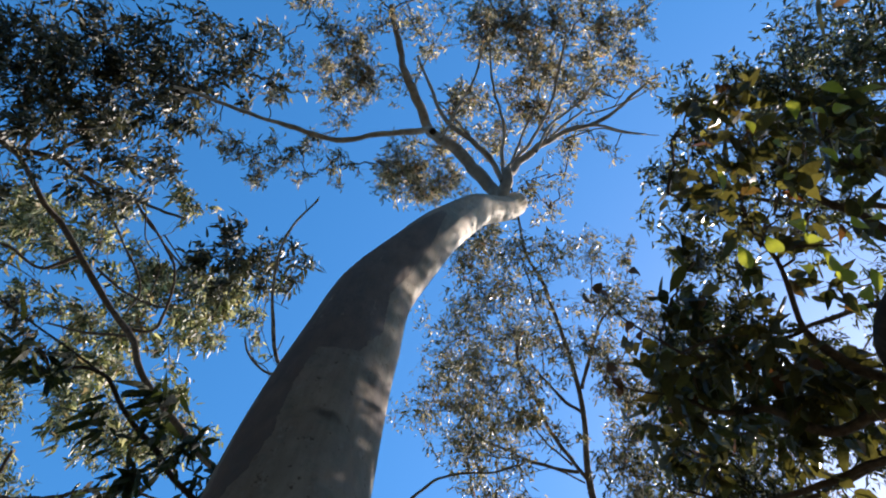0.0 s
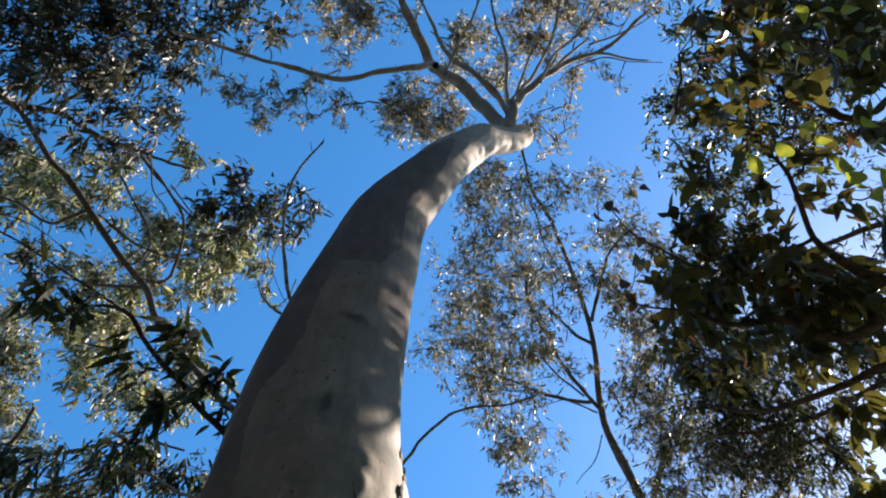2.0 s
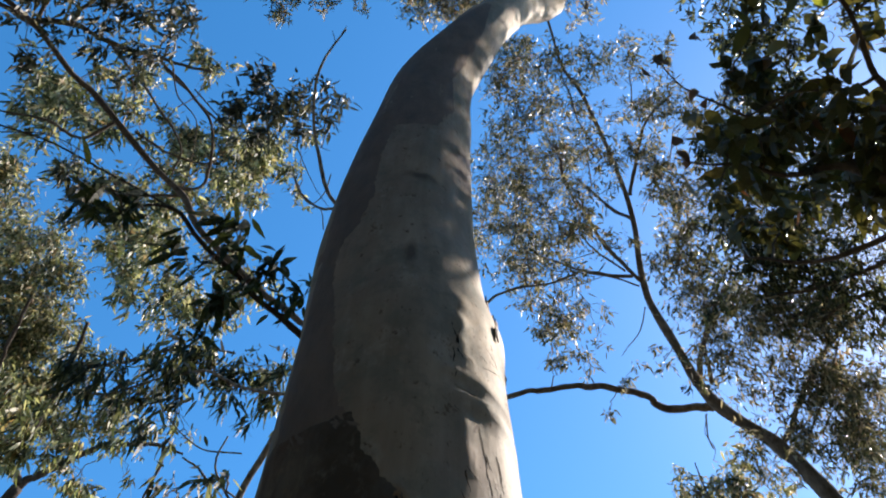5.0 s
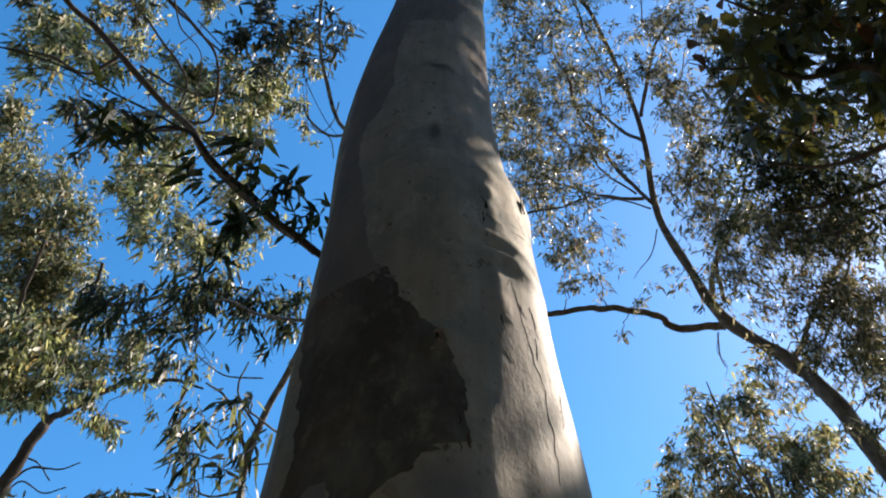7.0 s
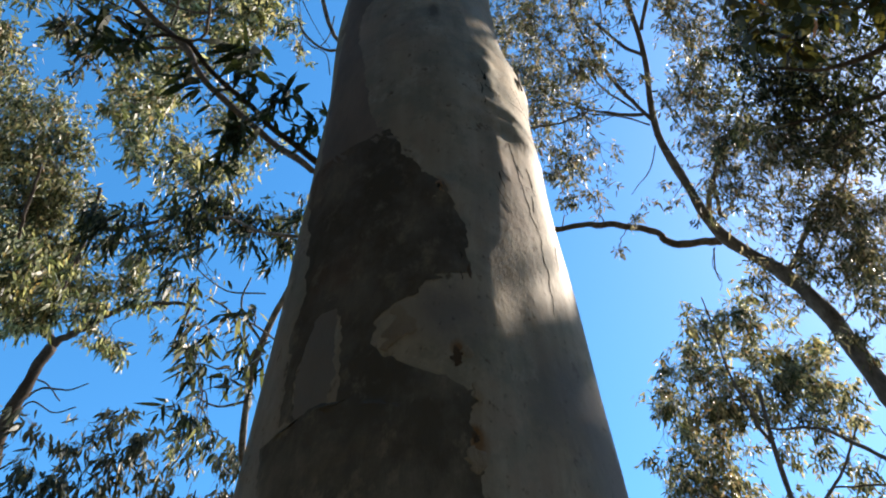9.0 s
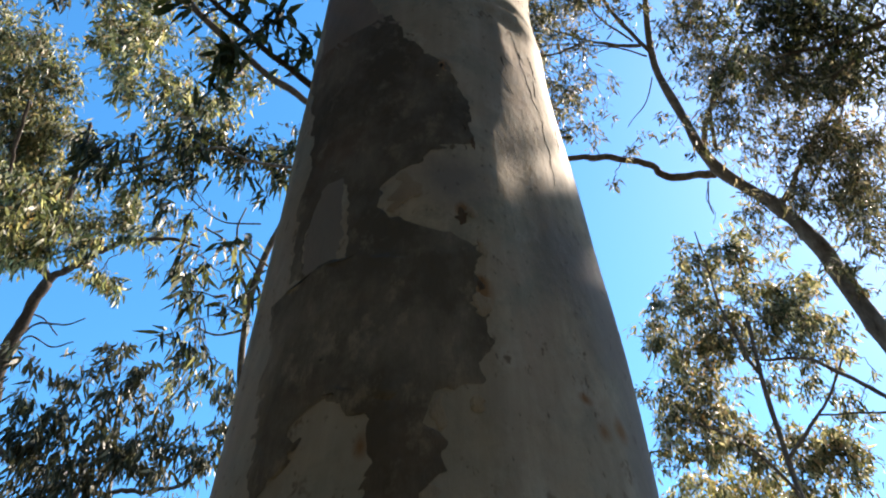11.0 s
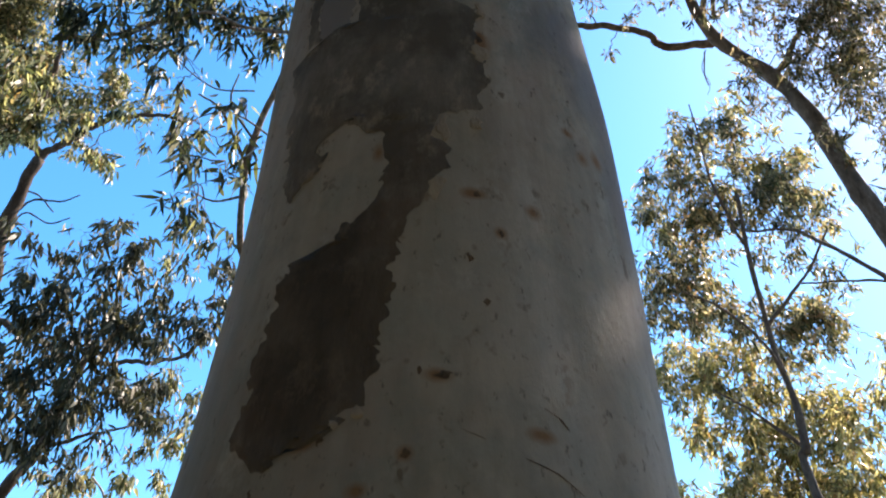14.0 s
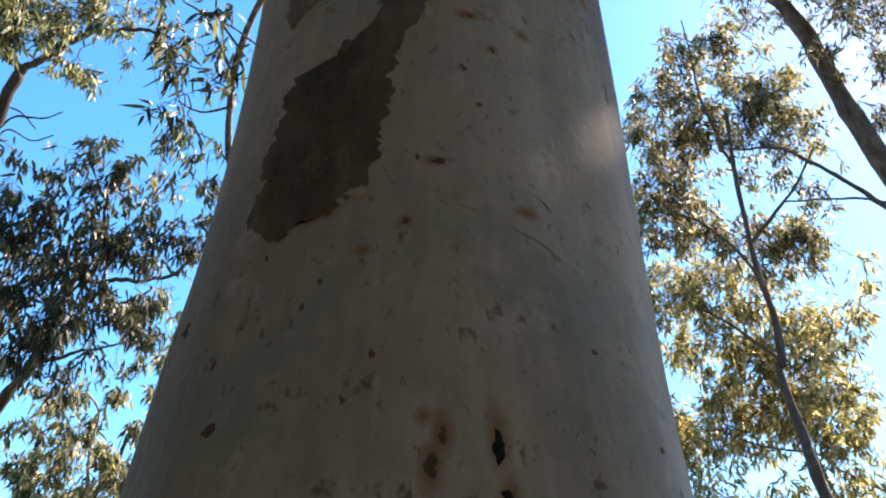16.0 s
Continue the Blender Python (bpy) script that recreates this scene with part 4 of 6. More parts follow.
masses(leaner, [(3.25, 5.28, 9.56, 0.37, 0.9), (4.36, 5.76, 10.94, 0.51, 0.9), (4.74, 5.21, 10.48, 0.53, 0.9), (3.83, 5.63, 11.34, 0.47, 0.9), (3.76, 5.27, 9.08, 0.43, 0.9), (4.21, 5.03, 8.75, 0.42, 0.9), (5.30, 6.53, 9.68, 0.42, 1.0), (3.82, 5.42, 8.44, 0.28, 0.8), (3.30, 5.78, 8.43, 0.19, 0.8), (3.97, 6.60, 9.06, 0.27, 0.7), (2.79, 3.76, 10.00, 0.28, 0.5), (2.82, 4.59, 10.44, 0.26, 0.5), (4.77, 6.32, 9.31, 0.32, 0.7)])
masses(leaner, [(4.76, 5.86, 9.58, 0.37, 0.9), (4.58, 5.38, 8.39, 0.33, 0.9), (4.60, 5.88, 8.62, 0.27, 0.8), (4.61, 5.93, 9.93, 0.30, 0.8), (4.99, 5.50, 9.29, 0.36, 0.9), (5.24, 6.39, 8.71, 0.29, 0.8)])
# broad-leaved tree close by
broadleaf = Tree("broadleaf_tree", (4.6, 1.6, 0.0), "dark broad-leaved tree with dense brownish-green leaves", ROUGH, BROAD_LEAF, 0.15, 0.44, 13, 39, fine=True)
broadleaf.single = 300
stem(broadleaf, [(4.60, 1.60, -0.10, 0.160), (4.50, 1.50, 1.50, 0.130), (4.20, 1.40, 3.20, 0.110), (2.68, 1.01, 5.43, 0.080), (2.87, 0.43, 6.20, 0.050), (2.92, -0.27, 6.94, 0.025)])
bough(broadleaf, [(2.67, 0.98, 5.46, 0.033), (2.45, 0.96, 5.53, 0.028), (2.27, 0.91, 5.58, 0.023), (2.10, 0.82, 5.62, 0.018), (1.91, 0.51, 5.73, 0.013), (1.80, 0.43, 5.73, 0.008)])
bough(broadleaf, [(2.05, 0.79, 5.52, 0.012), (1.94, 0.86, 5.52, 0.010), (1.71, 0.89, 5.57, 0.008), (1.50, 1.02, 5.57, 0.006)])
bough(broadleaf, [(2.68, 1.04, 5.42, 0.043), (2.48, 1.19, 5.49, 0.036), (2.31, 1.36, 5.52, 0.029), (2.06, 1.33, 5.67, 0.022), (1.82, 1.40, 5.75, 0.015), (1.59, 1.37, 5.85, 0.008)])
bough(broadleaf, [(2.84, 0.50, 6.09, 0.030), (2.60, 0.33, 6.24, 0.025), (2.37, 0.28, 6.34, 0.021), (2.11, 0.10, 6.45, 0.016), (1.89, 0.03, 6.53, 0.012), (1.61, 0.04, 6.60, 0.007)])
bough(broadleaf, [(2.68, 1.27, 5.33, 0.027), (2.47, 1.48, 5.43, 0.022), (2.24, 1.70, 5.51, 0.017), (2.01, 1.86, 5.61, 0.012), (1.72, 1.92, 5.76, 0.007)])
bough(broadleaf, [(2.92, -0.18, 6.82, 0.021), (2.53, -0.24, 6.85, 0.014), (2.22, -0.31, 6.82, 0.008)])
bough(broadleaf, [(1.53, 1.03, 5.55, 0.008), (1.33, 0.97, 5.64, 0.006), (1.19, 0.92, 5.70, 0.005), (1.06, 0.80, 5.76, 0.003)])
bough(broadleaf, [(1.61, 1.38, 5.84, 0.008), (1.39, 1.37, 5.80, 0.006), (1.21, 1.32, 5.76, 0.003)])
masses(broadleaf, [(1.36, -0.18, 5.92, 0.12, 0.5), (1.56, 0.06, 6.42, 0.16, 0.5), (1.35, 0.28, 5.90, 0.12, 0.5), (1.54, 0.33, 5.96, 0.14, 0.5), (1.73, 0.08, 6.03, 0.20, 0.5), (2.09, -0.15, 6.55, 0.26, 0.6), (2.20, -0.24, 6.27, 0.27, 0.6), (2.31, -0.27, 6.06, 0.24, 0.7), (1.80, 0.13, 5.63, 0.17, 0.5), (2.34, 0.02, 6.28, 0.22, 0.5), (1.83, 0.37, 6.03, 0.15, 0.7), (2.29, 0.45, 6.33, 0.16, 0.5), (2.26, 0.25, 5.68, 0.14, 0.5), (1.50, 0.57, 5.70, 0.17, 0.6), (2.07, 0.78, 6.43, 0.17, 0.6), (1.47, 0.87, 5.83, 0.14, 0.6), (1.68, 1.08, 5.92, 0.22, 0.8), (1.51, 1.25, 5.80, 0.18, 0.8)])
masses(broadleaf, [(1.72, 0.84, 5.57, 0.17, 0.6), (1.76, -0.27, 6.66, 0.18, 0.6), (2.54, 0.10, 6.31, 0.18, 0.5), (2.58, 0.80, 6.33, 0.13, 0.4)])
masses(broadleaf, [(2.28, 1.27, 6.38, 0.18, 0.6), (2.21, 1.34, 5.80, 0.16, 0.6), (1.83, 1.12, 5.70, 0.12, 0.5), (1.94, 1.01, 5.41, 0.14, 0.6), (2.13, 1.50, 5.64, 0.12, 0.4), (2.01, 1.34, 5.80, 0.12, 0.4), (1.65, 0.98, 5.52, 0.11, 0.4)])
masses(leaner, [(3.30, 3.33, 12.57, 0.36, 0.7), (2.95, 3.87, 12.05, 0.30, 0.5), (3.31, 3.26, 11.02, 0.35, 0.8), (4.12, 3.23, 12.25, 0.39, 0.8), (3.34, 3.96, 10.92, 0.35, 0.7), (4.42, 4.38, 12.24, 0.41, 0.8), (3.65, 4.08, 9.89, 0.33, 0.7), (4.45, 4.20, 10.74, 0.37, 0.8), (2.93, 3.23, 13.08, 0.28, 0.5), (4.87, 4.08, 10.63, 0.37, 0.3), (5.06, 4.60, 10.43, 0.32, 0.7)])
masses(leaner, [(2.56, 3.43, 10.85, 0.28, 0.9), (3.32, 4.75, 12.68, 0.34, 0.9), (3.32, 4.90, 11.85, 0.33, 0.8), (2.77, 4.80, 10.89, 0.24, 0.6), (3.40, 5.50, 11.44, 0.31, 0.8), (1.51, 4.00, 12.85, 0.35, 0.6), (0.99, 4.31, 12.34, 0.34, 0.6), (1.70, 4.12, 11.65, 0.29, 0.5)])
masses(leaner, [(0.91, 4.37, 10.37, 0.27, 0.6), (1.38, 6.12, 12.01, 0.32, 0.6), (1.57, 4.91, 10.81, 0.29, 0.6), (1.81, 5.34, 10.55, 0.25, 0.5), (1.61, 6.30, 11.54, 0.24, 0.5), (2.09, 4.64, 10.98, 0.26, 0.5), (0.82, 5.16, 12.52, 0.30, 0.6), (1.76, 4.56, 11.46, 0.27, 0.6)])
masses(leaner, [(3.90, 5.67, 7.51, 0.18, 0.7), (4.10, 5.30, 7.52, 0.23, 0.8), (5.11, 6.55, 8.11, 0.27, 0.8), (4.28, 6.34, 8.71, 0.20, 0.7), (4.96, 6.51, 7.34, 0.22, 0.7), (4.40, 6.24, 7.60, 0.14, 0.5)])
masses(broadleaf, [(1.75, 1.38, 6.15, 0.23, 0.8), (1.91, 1.11, 5.83, 0.25, 0.8), (2.18, 1.05, 5.76, 0.25, 0.8), (2.48, 1.05, 5.79, 0.23, 0.8), (1.78, 1.58, 5.89, 0.21, 0.7), (2.34, 1.72, 6.44, 0.30, 0.8), (2.33, 1.37, 5.77, 0.26, 0.8), (2.77, 1.44, 6.01, 0.25, 0.8), (2.10, 1.93, 6.11, 0.19, 0.9), (1.63, 1.75, 5.77, 0.15, 0.8), (2.24, 1.63, 5.60, 0.22, 0.2), (2.48, 1.65, 5.46, 0.21, 0.8), (1.48, 1.44, 5.75, 0.13, 0.8)])
masses(leaner, [(3.34, 5.11, 10.38, 0.39, 0.7), (3.43, 4.31, 8.91, 0.36, 0.7), (4.29, 4.53, 9.28, 0.39, 0.8), (3.02, 4.66, 10.66, 0.27, 0.6)])
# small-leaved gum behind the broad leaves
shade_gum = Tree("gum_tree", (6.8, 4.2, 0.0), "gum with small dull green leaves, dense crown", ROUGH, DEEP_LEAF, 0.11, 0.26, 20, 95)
stem(shade_gum, [(6.80, 4.20, -0.10, 0.200), (6.60, 4.00, 4.00, 0.170), (5.36, 2.36, 9.06, 0.120), (5.24, 0.82, 10.13, 0.080), (4.99, -0.21, 10.81, 0.040)])
bough(shade_gum, [(5.27, 2.28, 9.15, 0.047), (4.81, 2.54, 9.32, 0.039), (4.25, 2.93, 9.45, 0.030), (3.70, 3.31, 9.52, 0.022), (3.22, 3.65, 9.53, 0.013)])
bough(shade_gum, [(5.30, 1.75, 9.54, 0.041), (4.74, 1.91, 9.80, 0.032), (4.07, 2.38, 9.97, 0.023), (3.30, 2.56, 10.20, 0.014)])
bough(shade_gum, [(5.19, 0.81, 10.05, 0.042), (4.59, 0.93, 10.33, 0.033), (3.92, 1.06, 10.59, 0.023), (3.10, 1.07, 10.86, 0.014)])
bough(shade_gum, [(5.15, 0.28, 10.48, 0.036), (4.47, 0.27, 10.76, 0.029), (3.78, 0.18, 10.99, 0.021), (3.01, 0.22, 11.19, 0.014)])
bough(shade_gum, [(5.29, 2.75, 8.82, 0.040), (4.72, 3.38, 8.90, 0.031), (4.08, 3.92, 8.98, 0.022), (3.36, 4.25, 9.13, 0.013)])
masses(shade_gum, [(3.07, 0.07, 11.87, 0.32, 0.7), (2.68, 0.39, 10.14, 0.27, 0.9), (2.99, 1.17, 11.65, 0.27, 1.0), (2.79, 0.97, 9.86, 0.26, 1.0), (2.89, 1.58, 10.90, 0.24, 0.9), (2.96, 1.64, 10.15, 0.27, 1.0), (3.26, 0.50, 10.18, 0.36, 0.8), (3.60, 1.19, 10.71, 0.34, 0.8), (3.62, 0.66, 9.93, 0.35, 0.9), (3.88, 0.16, 10.92, 0.39, 0.9), (4.34, 0.39, 10.66, 0.39, 1.0), (4.37, 0.14, 10.11, 0.37, 1.1), (3.98, 1.27, 10.13, 0.30, 0.6), (4.38, 0.97, 10.11, 0.27, 0.6), (3.37, 1.65, 9.88, 0.29, 0.7), (2.97, 2.06, 9.66, 0.28, 1.0), (3.37, 2.06, 9.43, 0.28, 0.8), (3.03, 2.76, 10.27, 0.31, 1.0)])
masses(shade_gum, [(3.23, 2.60, 9.32, 0.34, 0.3), (3.83, 2.61, 9.51, 0.36, 1.0), (4.84, 2.88, 10.39, 0.37, 1.0), (4.62, 2.51, 9.20, 0.30, 1.0), (2.87, 3.09, 9.16, 0.31, 1.0), (3.92, 3.70, 10.30, 0.40, 1.0), (3.94, 3.10, 9.17, 0.36, 0.3), (5.09, 3.53, 10.24, 0.42, 1.0), (5.26, 3.43, 9.82, 0.33, 1.0), (3.21, 3.83, 9.34, 0.33, 1.0), (3.83, 3.91, 9.47, 0.38, 1.1), (4.03, 3.54, 8.80, 0.35, 0.2), (3.75, 4.51, 9.58, 0.32, 0.8), (4.54, 4.81, 9.93, 0.38, 0.8), (4.49, 4.07, 8.86, 0.34, 0.9), (3.25, 4.60, 9.73, 0.26, 0.7)])
masses(shade_gum, [(3.14, 4.32, 10.68, 0.26, 0.7), (3.28, -0.20, 10.93, 0.31, 0.7), (3.69, -0.31, 10.74, 0.35, 0.8), (4.10, -0.38, 10.33, 0.37, 1.0), (3.95, -0.70, 9.63, 0.38, 1.0), (4.16, -0.71, 11.52, 0.46, 1.0), (5.25, 1.71, 9.97, 0.43, 1.0), (5.85, 3.61, 9.75, 0.46, 0.2)])
# unseen tree added out of view to cast dappled shade on the trunk
sun_blocker = Tree("broadleaf_tree", (4.9, 3.6, 0.0), "unseen broad-leaved tree added to shade the trunk", ROUGH, BROAD_LEAF, 0.15, 0.44, 21, 33, fine=True)
stem(sun_blocker, [(4.90, 3.60, -0.10, 0.140), (4.60, 3.40, 2.50, 0.120), (4.20, 3.20, 4.40, 0.090), (3.80, 3.00, 5.60, 0.050)])
bough(sun_blocker, [(4.30, 3.25, 4.00, 0.050), (3.80, 2.90, 4.60, 0.035), (3.30, 2.60, 5.10, 0.020)])
masses(sun_blocker, [(3.30, 2.65, 5.12, 0.42, 1.2), (3.50, 2.85, 5.67, 0.42, 0.5), (3.15, 2.45, 5.47, 0.35, 0.28), (3.85, 3.00, 5.42, 0.45, 1.0), (3.55, 2.60, 4.77, 0.40, 1.1), (3.90, 3.20, 6.02, 0.45, 0.9), (4.40, 3.50, 5.22, 0.60, 1.0), (4.70, 3.00, 4.42, 0.60, 1.0), (4.30, 2.80, 4.12, 0.50, 1.0), (4.90, 3.90, 4.82, 0.60, 1.0), (3.40, 2.69, 6.06, 0.19, 1.6), (3.75, 2.92, 6.50, 0.19, 1.6), (3.10, 2.50, 5.72, 0.18, 1.5)])
# two gums further off
far_gum = Tree("gum_tree", (5.4, 9.9, 0.0), "slim gum with sunlit olive crown", ROUGH, SILVER_LEAF, 0.155, 0.24, 14, 95)
stem(far_gum, [(5.40, 9.90, -0.10, 0.140), (4.90, 10.39, 5.31, 0.066), (4.93, 10.36, 5.99, 0.061), (4.94, 10.29, 6.69, 0.055), (4.86, 10.25, 7.35, 0.049), (4.80, 10.15, 8.02, 0.043), (4.67, 9.76, 9.06, 0.036), (4.59, 9.38, 9.92, 0.030)])
bough(far_gum, [(5.00, 10.40, 6.75, 0.033), (4.69, 10.06, 7.44, 0.026), (4.06, 9.86, 8.03, 0.020), (3.48, 9.80, 8.31, 0.014)])
bough(far_gum, [(4.79, 10.08, 7.86, 0.033), (5.30, 9.46, 8.38, 0.024), (5.55, 8.94, 8.83, 0.014)])
bough(far_gum, [(5.00, 10.50, 6.05, 0.032), (4.40, 10.50, 6.61, 0.023), (3.87, 10.50, 6.99, 0.014)])
bough(far_gum, [(6.33, 8.46, 6.88, 0.044), (6.01, 8.56, 7.41, 0.039), (5.73, 8.64, 7.86, 0.034), (5.34, 8.73, 8.34, 0.029), (4.98, 8.85, 8.73, 0.024), (4.38, 9.17, 8.98, 0.019)])
bough(far_gum, [(6.03, 8.53, 7.51, 0.022), (5.71, 8.82, 7.79, 0.018), (5.07, 9.28, 8.06, 0.014)])
bough(far_gum, [(4.64, 9.74, 9.16, 0.029), (4.17, 9.25, 10.05, 0.023), (4.02, 8.89, 10.58, 0.016), (3.83, 8.49, 11.11, 0.010)])
masses(far_gum, [(4.01, 9.46, 11.34, 0.30, 0.9), (4.56, 10.30, 11.84, 0.41, 0.9), (4.11, 10.46, 11.79, 0.32, 0.9), (4.62, 9.31, 11.60, 0.30, 0.9), (4.77, 9.25, 11.24, 0.34, 0.9), (5.33, 10.26, 11.80, 0.32, 0.6), (3.74, 10.66, 11.19, 0.40, 0.9), (3.41, 10.52, 10.58, 0.30, 0.9), (3.96, 10.06, 10.83, 0.38, 0.9), (3.97, 11.45, 10.97, 0.41, 0.9), (4.34, 10.89, 10.76, 0.46, 1.1), (4.58, 10.49, 10.41, 0.39, 0.9), (4.81, 10.47, 11.07, 0.37, 0.8), (4.94, 9.93, 10.97, 0.31, 0.6), (5.73, 10.27, 11.29, 0.36, 0.9), (5.40, 10.29, 10.75, 0.42, 1.1), (6.01, 10.53, 11.26, 0.37, 0.9), (5.91, 9.83, 11.00, 0.31, 0.6)])
masses(far_gum, [(6.33, 10.57, 10.86, 0.37, 0.7), (6.26, 9.98, 9.95, 0.35, 0.7), (5.86, 10.45, 10.36, 0.35, 0.7), (5.15, 10.70, 10.45, 0.35, 0.6), (4.16, 11.72, 10.49, 0.41, 0.9), (3.49, 10.95, 9.89, 0.30, 0.7), (4.66, 11.56, 10.50, 0.37, 0.7), (5.59, 11.28, 10.26, 0.32, 0.5), (5.96, 10.65, 9.75, 0.31, 0.5), (6.05, 10.32, 9.13, 0.30, 0.5), (3.94, 12.03, 10.05, 0.41, 0.9), (4.30, 11.84, 9.91, 0.40, 0.9), (4.80, 12.09, 9.95, 0.37, 0.9), (3.75, 12.11, 9.46, 0.40, 0.9), (4.51, 12.47, 9.69, 0.44, 0.9), (4.69, 11.51, 9.16, 0.35, 0.9), (4.97, 11.64, 8.88, 0.39, 0.9), (5.54, 11.87, 9.28, 0.38, 0.9)])
masses(far_gum, [(6.13, 11.69, 9.03, 0.40, 0.9), (6.48, 11.54, 9.04, 0.36, 0.9), (6.74, 11.89, 8.79, 0.37, 0.7), (6.04, 12.02, 8.63, 0.41, 0.8), (6.86, 11.04, 9.30, 0.26, 0.3)])
golden_gum = Tree("gum_tree", (8.2, 14.2, 0.0), "gum with golden-green crown beyond the others", FLECKED, GOLD_LEAF, 0.19, 0.24, 15, 92)
stem(golden_gum, [(8.20, 14.20, -0.10, 0.075), (7.22, 14.49, 4.38, 0.052), (7.23, 14.50, 5.15, 0.044), (7.05, 14.52, 6.03, 0.037), (6.83, 14.50, 6.93, 0.029), (6.77, 14.36, 7.83, 0.020)])
bough(golden_gum, [(8.13, 13.34, 4.67, 0.029), (7.74, 13.70, 5.05, 0.025), (7.33, 14.04, 5.47, 0.022), (6.95, 14.31, 5.96, 0.019)])
bough(golden_gum, [(6.95, 14.31, 5.96, 0.026), (6.18, 14.69, 6.20, 0.019), (5.46, 14.93, 6.63, 0.011)])
bough(golden_gum, [(6.96, 14.27, 6.05, 0.022), (7.50, 13.88, 6.68, 0.017), (7.98, 13.63, 6.92, 0.011)])
masses(golden_gum, [(4.83, 14.93, 10.29, 0.55, 0.9), (5.30, 14.57, 9.93, 0.50, 0.9), (4.34, 14.51, 9.34, 0.42, 0.9), (5.14, 15.21, 9.59, 0.51, 0.9), (5.39, 14.14, 9.13, 0.45, 0.9), (6.08, 14.56, 9.64, 0.47, 0.9), (6.41, 14.07, 9.62, 0.43, 0.8), (6.17, 14.23, 8.91, 0.49, 0.9), (5.62, 14.29, 8.43, 0.48, 0.9), (5.37, 15.52, 9.06, 0.48, 0.9), (5.22, 14.48, 7.91, 0.44, 0.8), (5.07, 15.68, 8.60, 0.37, 0.6), (6.43, 14.91, 8.61, 0.47, 0.9), (6.92, 14.11, 8.84, 0.49, 0.9), (7.53, 14.26, 8.79, 0.50, 0.9), (7.49, 13.77, 8.16, 0.40, 0.7), (7.34, 14.93, 8.49, 0.55, 0.9), (7.27, 13.96, 7.54, 0.45, 0.9)])
masses(golden_gum, [(6.62, 14.91, 7.98, 0.53, 0.9), (6.05, 14.92, 7.98, 0.46, 0.9), (6.93, 15.18, 7.48, 0.60, 0.9), (7.25, 14.74, 7.18, 0.49, 0.9), (6.50, 15.82, 7.75, 0.52, 0.9), (8.22, 14.82, 7.68, 0.43, 0.6), (8.00, 15.26, 7.15, 0.48, 0.8), (5.44, 14.58, 7.24, 0.39, 0.6), (7.74, 14.09, 6.48, 0.48, 0.9), (6.91, 15.07, 6.74, 0.59, 0.9), (6.50, 15.69, 6.96, 0.57, 0.9), (8.09, 13.48, 8.37, 0.36, 0.4), (8.38, 13.45, 8.97, 0.42, 0.5), (4.50, 15.08, 6.87, 0.47, 0.9), (5.31, 15.92, 7.05, 0.54, 0.9), (5.87, 15.77, 7.12, 0.47, 0.9), (4.83, 15.76, 6.59, 0.57, 0.9), (5.30, 15.18, 6.34, 0.56, 0.9)])
masses(golden_gum, [(5.71, 10.32, 11.39, 0.30, 0.9), (6.50, 10.67, 12.17, 0.30, 0.8), (5.71, 9.80, 11.86, 0.25, 0.6), (6.56, 11.24, 11.67, 0.28, 0.8), (5.15, 9.95, 12.65, 0.25, 0.6), (5.34, 9.84, 12.93, 0.19, 0.5), (6.80, 11.18, 11.18, 0.24, 0.6), (6.94, 10.94, 10.68, 0.21, 0.5), (7.16, 10.82, 10.04, 0.16, 0.3), (6.60, 11.61, 9.12, 0.26, 0.9), (6.80, 11.54, 8.71, 0.22, 0.7), (6.70, 12.43, 9.55, 0.26, 0.8), (6.78, 12.85, 7.72, 0.31, 0.8), (6.96, 12.49, 7.10, 0.28, 0.7), (6.85, 13.78, 7.48, 0.35, 0.9), (6.81, 13.06, 6.50, 0.33, 0.9), (7.32, 12.98, 6.68, 0.27, 0.8), (7.31, 13.06, 5.89, 0.33, 0.9)])
masses(golden_gum, [(6.97, 13.85, 5.97, 0.40, 0.9), (6.49, 13.76, 6.58, 0.34, 0.9), (7.63, 12.73, 7.65, 0.19, 0.4), (7.44, 11.65, 8.54, 0.18, 0.5), (7.56, 11.88, 8.10, 0.16, 0.5), (7.24, 12.12, 7.90, 0.14, 0.3)])
masses(golden_gum, [(4.60, 15.55, 7.46, 0.29, 0.5)])
masses(golden_gum, [(7.19, 13.89, 5.21, 0.47, 0.8), (4.88, 15.03, 5.11, 0.71, 1.0), (6.03, 15.09, 4.91, 0.73, 1.0), (7.04, 14.97, 4.89, 0.62, 1.0)])
# tree leaning away behind the main trunk
left_gum = Tree("gum_tree", (-1.2, 6.6, 0.0), "gum leaning away with long spreading limbs", ROUGH, SHADED_LEAF, 0.155, 0.24, 16, 118, droop=0.9, fine=True)
stem(left_gum, [(-1.20, 6.60, -0.10, 0.170), (-1.26, 5.64, 9.15, 0.046), (-1.89, 5.14, 9.82, 0.045), (-2.48, 4.92, 10.23, 0.045), (-3.31, 4.31, 10.71, 0.044), (-3.60, 4.06, 11.13, 0.044), (-4.04, 3.83, 11.46, 0.043), (-4.62, 3.29, 11.83, 0.042), (-5.07, 2.92, 12.14, 0.041), (-5.24, 2.70, 12.08, 0.041), (-5.60, 2.09, 12.13, 0.037), (-5.93, 1.70, 12.10, 0.032), (-6.35, 1.30, 11.99, 0.027)])
bough(left_gum, [(-5.57, 2.07, 12.07, 0.041), (-5.81, 1.82, 11.99, 0.034), (-6.14, 1.62, 11.83, 0.027)])
